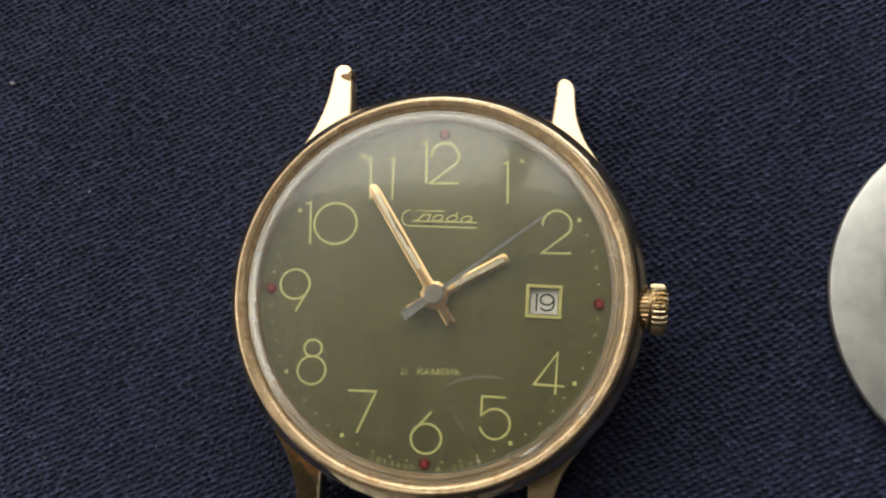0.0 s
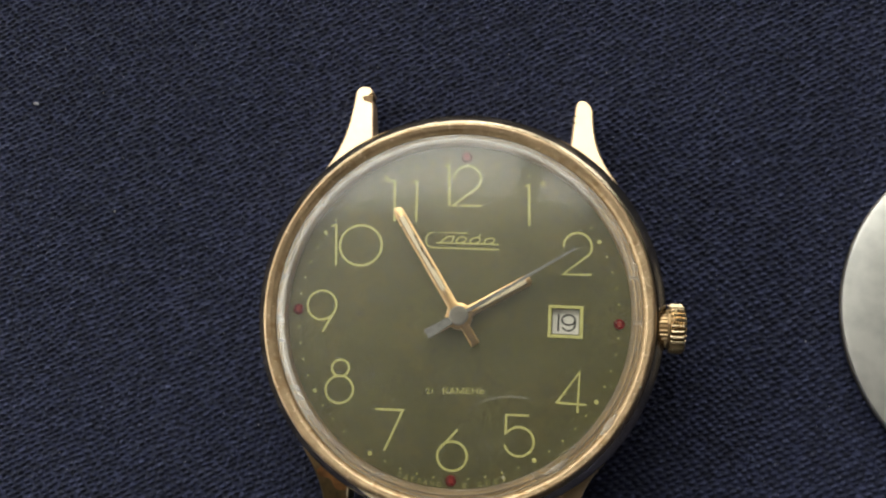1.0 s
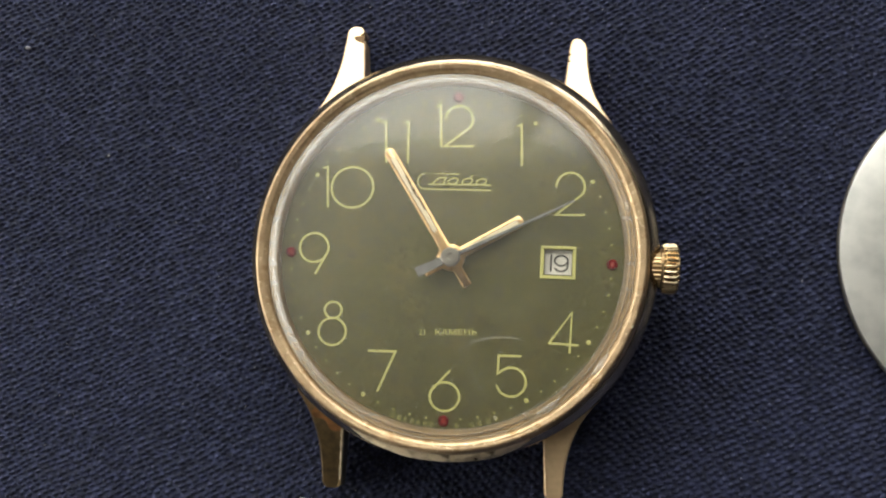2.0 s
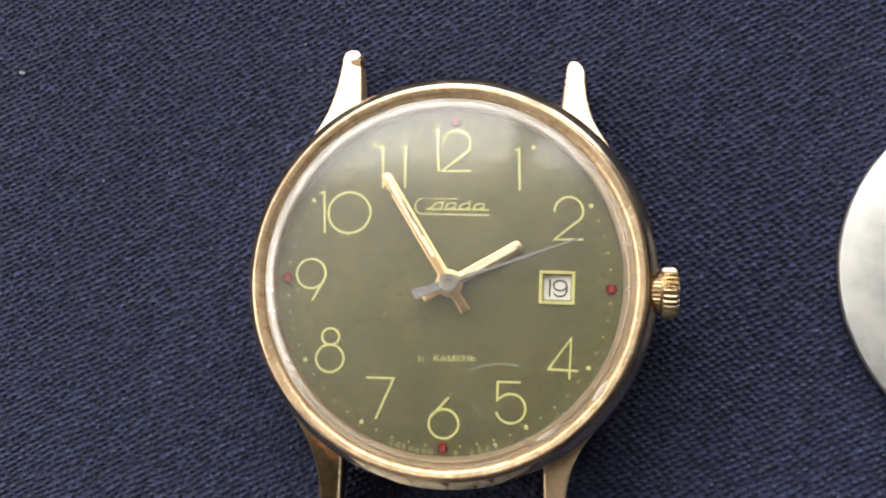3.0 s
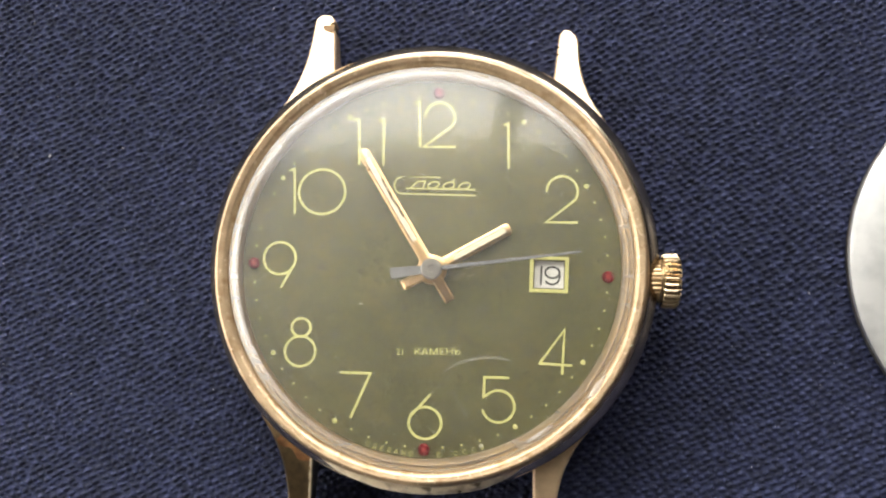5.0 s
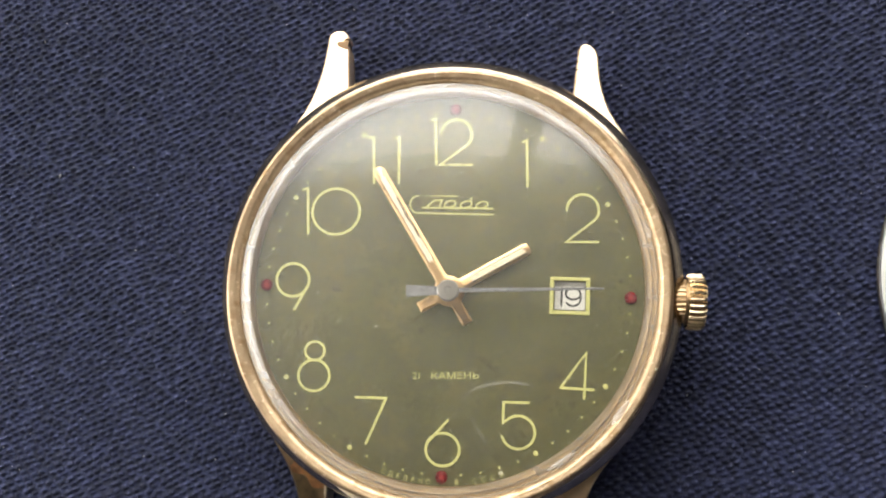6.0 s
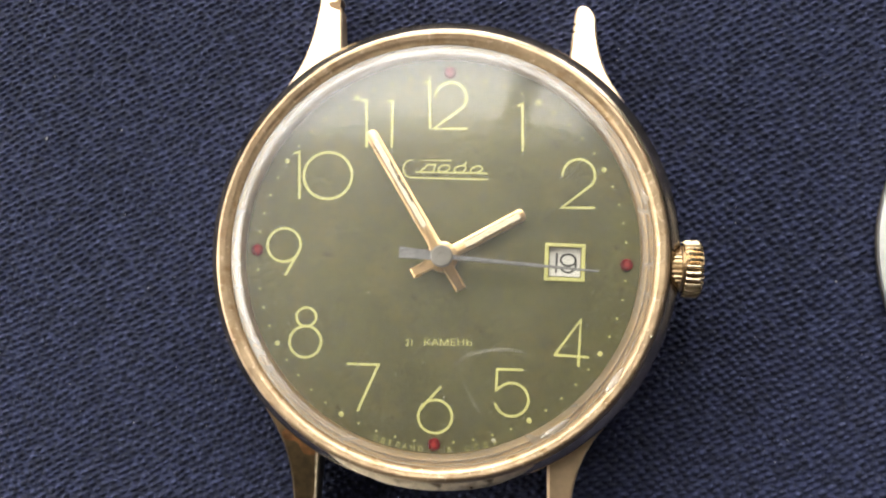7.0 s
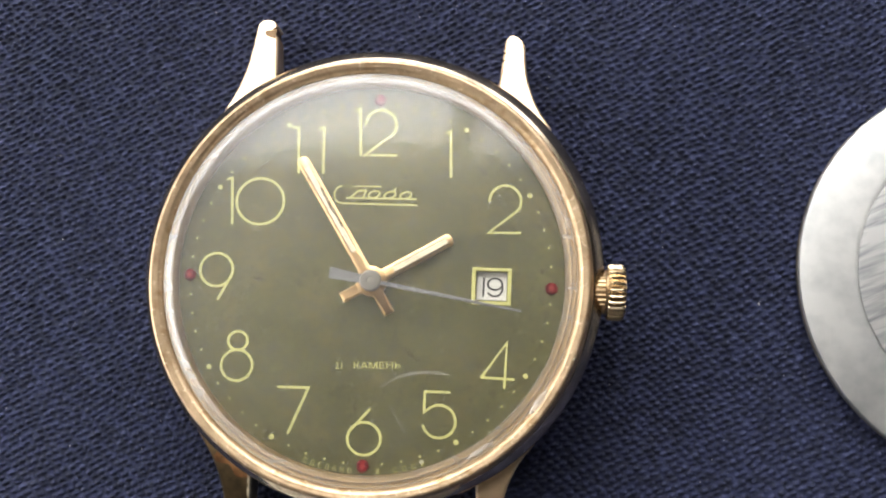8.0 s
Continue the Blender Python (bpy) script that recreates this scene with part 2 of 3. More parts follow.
def lathe(profile, n=144, closed=True, bm=None):
    """A profile of (radius, height) turned round z."""
    bm = bm or bmesh.new()
    rings = []
    for r, z in profile:
        if r < 1e-6:
            rings.append([bm.verts.new((0, 0, z))])
        else:
            rings.append([bm.verts.new((r * math.cos(2 * math.pi * k / n), r * math.sin(2 * math.pi * k / n), z)) for k in range(n)])
    pairs = list(zip(rings, rings[1:])) + ([(rings[-1], rings[0])] if closed else [])
    for a, b in pairs:
        for k in range(n):
            q = [a[k % len(a)], a[(k + 1) % len(a)], b[(k + 1) % len(b)], b[k % len(b)]]
            q = [v for i, v in enumerate(q) if v not in q[:i]]
            if len(q) > 2:
                bm.faces.new(q)
    return bm


def arc(cx, cy, rx, ry, a0, a1, n=28):
    """Points of an arc, in degrees anticlockwise from +x."""
    return [(cx + rx * math.cos(radians(a0 + (a1 - a0) * k / n)), cy + ry * math.sin(radians(a0 + (a1 - a0) * k / n))) for k in range(n + 1)]


def prism(bm, outline, z0, z1, bevel=0.0, drop=0.0):
    """An outline raised from z0 to z1, with its upper edge drawn in by bevel and falling by drop."""
    n = len(outline)
    pts = [Vector(p).to_2d() for p in outline]
    area = sum(pts[i].x * pts[(i + 1) % n].y - pts[(i + 1) % n].x * pts[i].y for i in range(n))
    if area < 0:
        pts.reverse()
    rings = [[bm.verts.new((p.x, p.y, z0)) for p in pts]]
    if bevel:
        rings.append([bm.verts.new((p.x, p.y, z1 - (drop or bevel))) for p in pts])
        top = []
        for i, p in enumerate(pts):
            d1, d2 = (p - pts[i - 1]).normalized(), (pts[(i + 1) % n] - p).normalized()
            nn = Vector((-(d1.y + d2.y), d1.x + d2.x))
            nn = nn.normalized() if nn.length > 1e-6 else Vector((0, 0))
            top.append(bm.verts.new((p.x + nn.x * bevel, p.y + nn.y * bevel, z1)))
        rings.append(top)
    else:
        rings.append([bm.verts.new((p.x, p.y, z1)) for p in pts])
    for a, b in zip(rings, rings[1:]):
        for i in range(n):
            bm.faces.new((a[i], a[(i + 1) % n], b[(i + 1) % n], b[i]))
    bm.faces.new(rings[-1])
    bm.faces.new(list(reversed(rings[0])))
    return bm


def ribbon(bm, path, w, z0=0.0, h=0.03):
    """A painted stroke of width w with round ends along a path."""
    pts = [Vector(p) for p in path]
    left, right = [], []
    for i, p in enumerate(pts):
        d1 = (p - pts[i - 1]).normalized() if i else (pts[1] - p).normalized()
        d2 = (pts[i + 1] - p).normalized() if i < len(pts) - 1 else d1
        t = (d1 + d2).normalized() if (d1 + d2).length > 1e-6 else d1
        k = min(2.2, 1 / max(0.3, t.dot(d2)))
        nn = Vector((-t.y, t.x)) * (w / 2 * k)
        left.append(p + nn)
        right.append(p - nn)
    e0, e1 = (pts[0] - pts[1]).normalized(), (pts[-1] - pts[-2]).normalized()
    cap = lambda c, d: [c + Vector((d.x * math.cos(a) - d.y * math.sin(a), d.x * math.sin(a) + d.y * math.cos(a))) * w / 2 for a in (-1.0, -0.5, 0, 0.5, 1.0)]
    rows = [[bm.verts.new((p.x, p.y, z)) for p in right] + [bm.verts.new((p.x, p.y, z)) for p in left] for z in (z0, z0 + h)]
    n = len(pts)
    for i in range(n - 1):
        lo, hi = rows
        bm.faces.new((hi[i], hi[i + 1], hi[n + i + 1], hi[n + i]))
        bm.faces.new((lo[i], lo[i + 1], hi[i + 1], hi[i]))
        bm.faces.new((lo[n + i + 1], lo[n + i], hi[n + i], hi[n + i + 1]))
    for c, d, a, b in ((pts[-1], e1, n - 1, 2 * n - 1), (pts[0], e0, n, 0)):
        if (pts[0] - pts[-1]).length < 1e-4:
            break
        fan = [bm.verts.new((p.x, p.y, z0 + h)) for p in cap(c, d)]
        bm.faces.new([rows[1][a]] + fan + [rows[1][b]])
    return bm


def glyphs(text, size, bold=0.0):
    """A word in the built-in font as a mesh, centred, size millimetres high in capitals."""
    cu = bpy.data.curves.new("glyphs", "FONT")
    cu.body, cu.size, cu.align_x, cu.extrude = text, size / 0.72, "CENTER", 0.006
    cu.resolution_u, cu.offset = 3, bold
    ob = new("glyphs", cu)
    me = bpy.data.meshes.new_from_object(ob.evaluated_get(bpy.context.evaluated_depsgraph_get()))
    bpy.data.objects.remove(ob)
    return me


def word(text, size, spread=1.0, at=None, bold=0.0):
    bm = bmesh.new()
    me = glyphs(text, size, bold)
    me.transform((at or Matrix.Identity(4)) @ Matrix.Diagonal((spread, 1, 1, 1)))
    bm.from_mesh(me)
    bpy.data.meshes.remove(me)
    return bm


def box(bm, x0, x1, y0, y1, z0, z1):
    bmesh.ops.create_cube(bm, size=1, matrix=Matrix.Translation(((x0 + x1) / 2, (y0 + y1) / 2, (z0 + z1) / 2)) @ Matrix.Diagonal((x1 - x0, y1 - y0, z1 - z0, 1)))
    return bm


# ---- the room ----
def slab(name, mat, label, x0, x1, y0, y1, z0, z1):
    ob = link(name, box(bmesh.new(), x0, x1, y0, y1, z0, z1), mat, smooth=False, unit=1)
    return tagged(ob, label, name.split("_")[0], kind="structure")


def room():
    lo, hi, x, ys, yn = -0.75, 1.75, 2.0, -2.8, WIN_Y
    slab("floor", BOARD, "brown wooden floor of the room", -x, x, ys, yn, lo - 0.1, lo)
    slab("ceiling", CEIL, "plain grey painted ceiling", -x, x, ys, yn, hi, hi + 0.1)
    slab("wall_south", PLASTER, "plain brown-grey plaster wall", -x, x, ys - 0.2, ys, lo, hi)
    slab("wall_east", PLASTER, "plain brown-grey plaster wall", x, x + 0.2, ys - 0.2, yn + 0.2, lo, hi)
    holed_wall("wall_north", lambda a0, a1, z0, z1: (a0, a1, yn, yn + 0.2, z0, z1), -x, x, WIN_X, WIN_W, lo, hi)
    holed_wall("wall_west", lambda a0, a1, z0, z1: (-x - 0.2, -x, a0, a1, z0, z1), ys - 0.2, yn + 0.2, SIDE_Y, SIDE_W, lo, hi)
    window("window_1", pose(WIN_X, yn + 0.08, 0), WIN_W, 0.64, 0.76)
    window("window_2", pose(-x - 0.08, SIDE_Y, 0, 0, 0, 90), SIDE_W, 0.1, 0.15)


def holed_wall(name, span, a0, a1, mid, width, lo, hi):
    """A wall from a0 to a1 with a window opening of the given width about mid."""
    bm = bmesh.new()
    wl, wr = mid - width / 2, mid + width / 2
    for args in ((a0, wl, lo, hi), (wr, a1, lo, hi), (wl, wr, lo, WIN_Z0), (wl, wr, WIN_Z1, hi)):
        box(bm, *span(*args))
    wall = link(name, bm, PLASTER, smooth=False, unit=1)
    tagged(wall, "grey-brown plaster wall with a wide window opening", "wall", kind="structure")


def window(name, m, width, m0, m1):
    win = thing(name, "wide white painted window with two panes", "window", m, kind="structure")
    w, t = width / 2, 0.045
    for nm, a in (("jamb", (-w, -w + t, WIN_Z0, WIN_Z1)), ("jamb", (w - t, w, WIN_Z0, WIN_Z1)), ("mullion", (m0, m1, WIN_Z0 + t, WIN_Z1 - t)),
                  ("rail", (-w + t, w - t, WIN_Z0, WIN_Z0 + t)), ("rail", (-w + t, w - t, WIN_Z1 - t, WIN_Z1))):
        link(nm, box(bmesh.new(), a[0], a[1], -0.03, 0.03, a[2], a[3]), PAINT, win, smooth=False, unit=1)
    for a, b in ((-w + t, m0), (m1, w - t)):
        pane = link("pane", box(bmesh.new(), a, b, -0.002, 0.002, WIN_Z0 + t, WIN_Z1 - t), GLASS, win, "clear window glass", smooth=False, unit=1)
        pane.visible_shadow = False


def table():
    tb = thing("table", "dark wooden table under a navy cloth", "table", pose(0, -0.12, -0.75))
    top = 0.748
    link("tabletop", box(bmesh.new(), -0.65, 0.65, -0.40, 0.40, top - 0.03, top), WOOD, tb, smooth=False, unit=1)
    for sx in (-1, 1):
        for sy in (-1, 1):
            link("leg", box(bmesh.new(), sx * 0.58 - 0.03, sx * 0.58 + 0.03, sy * 0.34 - 0.03, sy * 0.34 + 0.03, 0, top - 0.03), WOOD, tb, smooth=False, unit=1)


# ---- the cloth: every yarn of the weave near the watch is relief ----
def weave_height(X, Y):
    """Height of the woven surface in millimetres, at most 0."""
    a, b = np.array((0.63, 0.335)), np.array((0.42, -0.39))
    det = a[0] * b[1] - a[1] * b[0]
    warp = 0.35 * np.sin(X * 0.31 + 1.3 * np.sin(Y * 0.13)) + 0.30 * np.sin(Y * 0.37 + X * 0.09)
    Xw, Yw = X + 0.12 * np.sin(Y * 0.9 + 0.4 * X) + warp * 0.5, Y + 0.10 * np.sin(X * 0.7) + warp * 0.3
    u = (Xw * b[1] - Yw * b[0]) / det
    v = (a[0] * Yw - a[1] * Xw) / det
    iu, iv = np.floor(u), np.floor(v)
    best = np.zeros_like(X) - 0.27
    ct, st = math.cos(radians(19)), math.sin(radians(19))
    for du in (-1, 0, 1, 2):
        for dv in (-1, 0, 1, 2):
            cu, cv = iu + du, iv + dv
            h = np.sin(cu * 127.1 + cv * 311.7) * 43758.5453
            h1 = h - np.floor(h)
            h = np.sin(cu * 269.5 + cv * 183.3) * 28001.8384
            h2 = h - np.floor(h)
            px, py = cu * a[0] + cv * b[0], cu * a[1] + cv * b[1]
            dx, dy = Xw - px - (h1 - 0.5) * 0.25, Yw - py - (h2 - 0.5) * 0.16
            p, q = dx * ct + dy * st, -dx * st + dy * ct
            r = (p / (0.25 + 0.07 * h2)) ** 2 + (q / (0.15 + 0.05 * h1)) ** 2
            best = np.maximum(best, -0.01 - 0.10 * h2 - 0.165 * r)
    return best


def cloth():
    step = 0.08
    inner_x, inner_y = np.arange(-55, 48, step), np.arange(-26, 34, step)
    xs = np.r_[[-640, -400, -200, -100, -75, -59], inner_x, [52, 70, 100, 200, 400, 640]]
    ys = np.r_[[-510, -300, -150, -70, -45, -30], inner_y, [38, 55, 90, 150, 220, 270]]
    X, Y = np.meshgrid(xs, ys)
    Z = weave_height(X, Y) - 0.05 * (1 + np.sin(X * 0.11 + Y * 0.05)) * (np.hypot(X, Y) > 19)
    nx, ny = len(xs), len(ys)
    me = bpy.data.meshes.new("tablecloth")
    me.vertices.add(nx * ny)
    me.vertices.foreach_set("co", (np.stack([X, Y, Z], -1) * MM).astype(np.float32).ravel())
    idx = np.arange(nx * ny).reshape(ny, nx)
    quads = np.stack([idx[:-1, :-1], idx[:-1, 1:], idx[1:, 1:], idx[1:, :-1]], -1).reshape(-1, 4)
    me.loops.add(quads.size)
    me.loops.foreach_set("vertex_index", quads.ravel().astype(np.int32))
    me.polygons.add(len(quads))
    me.polygons.foreach_set("loop_start", np.arange(0, quads.size, 4, dtype=np.int32))
    me.polygons.foreach_set("use_smooth", np.ones(len(quads), dtype=bool))
    me.update(calc_edges=True)
    me.materials.append(CLOTH)
    tagged(new("tablecloth", me), "coarsely woven navy blue cloth spread over the table", "tablecloth")


# ---- the watch ----
WATCH = pose(0.0001, 0.00035, 0.0)
DX, DY = 0.10, -0.40   # the dial sits a little off the middle of the case
CASE_AT = pose(0.00002, 0.0003, 0)   # the case band is set a little off the bezel's middle
HX, HY = 0.30, -0.45   # the arbor of the hands
ZD = 6.2               # height of the dial's face


def lug(parent, sx, sy, length, base, tip, worn=False):
    """One horn of the case: straight inner edge, flared outer edge, sloping down to a round tip."""
    bm = bmesh.new()
    secs, n = [], 22
    for k in range(n + 1):
        f = 1 - (1 - k / n) ** 1.7
        y = 11.0 + (length - 11.0) * f
        yn = f
        back = ((length - y) / (length - 12.6))
        inner = base + (tip - base) * max(0.0, f - 0.35) / 0.65
        outer = tip + (1.70 if sx < 0 else 1.62) + ((2.3 if sx > 0 else 2.05) if sy > 0 else 2.2) * min(back, 1.0 if sx * sy > 0 else 1.1) ** 2.9
        if sx > 0 and sy > 0:
            outer -= 0.5 * max(0.0, (f - 0.88) / 0.12) ** 1.5
        if f > 0.94:
            s = math.sqrt(max(0.02, 1 - ((f - 0.94) / 0.06) ** 2 * 0.75))
            mid = (inner + outer) / 2
            inner, outer = mid + (inner - mid) * s, mid + (outer - mid) * s
        if worn and 0.875 < f < 0.925:
            inner += 0.35
        top = 5.1 - 2.9 * yn ** 1.3
        bot = 2.2 - 1.9 * yn ** 0.8
        c = 0.16
        ring = [(inner, bot + c), (inner + c, bot), (outer - c, bot), (outer, bot + c), (outer, top - c), (outer - c, top), (inner + c, top), (inner, top - c)]
        secs.append([bm.verts.new((sx * x, sy * y, z)) for x, z in ring])
    for a, b in zip(secs, secs[1:]):
        for i in range(8):
            bm.faces.new((a[i], a[(i + 1) % 8], b[(i + 1) % 8], b[i]))
    bm.faces.new(secs[0])
    bm.faces.new(secs[-1])
    # the lower left lug gets the colour darkened for its reflection
    dull = sx < 0 and sy < 0
    mat = LUG_GOLD if sy > 0 else DARK_LUG if dull else MATT_LUG
    ob = part("lug", bm, mat, parent, "brownish gold lug, darkened for the dim room it mirrors" if dull else "worn gold-plated lug")
    if sx > 0 and sy > 0:
        for y, l in ((19.45, 0.26), (18.7, 0.34)):
            f = (y - 11.0) / (length - 11.0)
            x, z = base + (tip - base) * max(0.0, f - 0.35) / 0.65, 5.1 - 2.9 * f ** 1.3
            b2 = box(bmesh.new(), x - 0.02, x + l, y - 0.05, y + 0.05, z - 0.4, z + 0.012)
            part("nick", b2, BROWN, ob, "dark nick in the edge")
    if dull:
        rng, b2, cols = random.Random(5), bmesh.new(), []
        for k in range(25):
            f = 0.42 + 0.5 * k / 24
            y, x = 11.0 + (length - 11.0) * f, base + (tip - base) * max(0.0, f - 0.35) / 0.65
            z, w = 5.1 - 2.9 * f ** 1.3, 0.13 + rng.uniform(0, 0.12)
            cols.append([b2.verts.new((sx * a, sy * y, b)) for a, b in ((x - 0.02, z - 0.4), (x - 0.02, z - 0.05), (x + 0.05, z + 0.02), (x + w, z + 0.02), (x + w, z - 0.1))])
        for p, q in zip(cols, cols[1:]):
            for i in range(4):
                b2.faces.new((p[i], p[i + 1], q[i + 1], q[i]))
        # an orange strip along the case paints the warm reflection on the root
        b3, rows = bmesh.new(), []
        for k in range(13):
            a, w = radians(230.5 + 10 * k / 12), 0.45 + 0.2 * math.sin(k * 0.9)
            rows.append([])
            for r in (17.8, 18.1, 18.1 + w):
                x, y = r * math.cos(a), r * math.sin(a)
                rows[-1].append(b3.verts.new((x, y, 5.1 - 2.9 * ((-y - 11.0) / (length - 11.0)) ** 1.3 + 0.02)))
        for p, q in zip(rows, rows[1:]):
            for i in range(2):
                b3.faces.new((p[i], p[i + 1], q[i + 1], q[i]))
        part("worn_or_glow_patch", b3, ORANGE_GLOW, ob, "orange patch painted for the reflection at the lug's root")
        part("worn_edge", b2, RUBBED, ob, "ragged pale edge where the plating is rubbed")
    if worn:
        b2 = bmesh.new()
        prism(b2, [(sx * x, sy * y) for x, y in ((9.74, 20.3), (10.2, 20.45), (10.55, 20.6), (10.78, 20.95), (10.6, 21.12), (10.2, 21.15), (9.74, 21.3))], 1.0, 2.5)
        for v in b2.verts:
            if v.co.z > 2:
                v.co.z = 5.115 - 2.9 * ((abs(v.co.y) - 11.0) / (length - 11.0)) ** 1.3
        part("worn_or_glow_patch", b2, BROWN, ob, "plating worn to brown brass")
    return ob


def crown(parent):
    bm = bmesh.new()
    n = 26
    rings = []
    for x, r, d in ((18.3, 1.75, 0), (18.33, 2.1, 0.24), (18.42, 2.18, 0.36), (18.6, 2.22, 0.4), (19.3, 2.22, 0.4), (19.52, 2.13, 0.34), (19.64, 2.0, 0.14), (19.68, 1.7, 0)):
        ring = []
        for k in range(n * 6):
            a = 2 * math.pi * k / (n * 6)
            rr = r - d * (1 - abs(math.sin(a * n / 2))) ** 1.1
            ring.append(bm.verts.new((x, rr * math.cos(a), rr * math.sin(a))))
        rings.append(ring)
    for a, b in zip(rings, rings[1:]):
        for k in range(n * 6):
            bm.faces.new((a[k], a[(k + 1) % (n * 6)], b[(k + 1) % (n * 6)], b[k]))
    bm.faces.new(rings[0])
    bm.faces.new(rings[-1])
    ob = part("crown", bm, CROWN_GOLD, parent, "fluted gold winding crown", Matrix.Translation((0, -0.35 * MM, 4.8 * MM)))
    bm, rings, m = bmesh.new(), [], 26
    for x, r, d in ((16.8, 1.62, 0.11), (18.12, 1.62, 0.11), (18.14, 1.2, 0.0), (18.19, 1.2, 0.0), (18.2, 1.72, 0.0), (18.27, 1.72, 0.0), (18.28, 1.2, 0.0), (18.4, 1.2, 0.0)):
        rings.append([bm.verts.new((x, (r - d * (k % 4 in (0, 1))) * math.cos(math.pi * k / (2 * m)), (r - d * (k % 4 in (0, 1))) * math.sin(math.pi * k / (2 * m)))) for k in range(4 * m)])
    for a, b in zip(rings, rings[1:]):
        for k in range(4 * m):
            bm.faces.new((a[k], a[(k + 1) % (4 * m)], b[(k + 1) % (4 * m)], b[k]))
    bm.faces.new(rings[0])
    bm.faces.new(rings[-1])
    part("stem_tube", bm, TUBE, ob, "fluted brownish gold tube with a thin collar")
    return ob


STROKE = 0.195
NUMERALS = {
    "one": [[(5.40, 11.95), (5.70, 12.1), (5.86, 8.45)]],
    "two": [arc(10.17, 6.66, 1.22, 1.24, 180, -32) + [(8.98, 4.15), (11.40, 4.22)]],
    "four": [[(10.62, -7.65), (10.70, -4.25), (8.86, -6.93)], [(8.86, -6.93), (11.30, -6.98)]],
    "five": [[(6.50, -8.16), (4.64, -8.2), (4.64, -9.72)] + arc(5.80, -10.38, 1.25, 1.22, 122, -162)],
    "six": [arc(0.18, -11.93, 1.27, 1.22, 0, 360), [(0.48, -9.75), (-0.92, -11.40)]],
    "seven": [[(-6.65, -8.36), (-4.30, -8.32), (-5.66, -11.78)]],
    "eight": [arc(-10.02, -6.86, 1.22, 1.19, 0, 360), arc(-10.06, -4.98, 0.76, 0.72, 0, 360)],
    "nine": [arc(-12.18, 0.48, 1.30, 1.30, 0, 360), [(-10.97, 0.05), (-11.90, -1.82)]],
    "ten": [[(-11.85, 7.70), (-11.48, 7.82), (-11.22, 4.20)], arc(-9.10, 6.02, 1.90, 1.84, 0, 360)],
    "eleven": [[(-6.84, 12.05), (-6.43, 12.1), (-6.20, 8.40)], [(-4.72, 12.03), (-4.37, 12.1), (-4.24, 8.44)]],
    "twelve": [[(-1.90, 13.58), (-1.56, 13.70), (-1.33, 10.02)], arc(0.15, 12.42, 1.22, 1.25, 180, -32) + [(-1.03, 9.98), (1.48, 10.04)]],
}


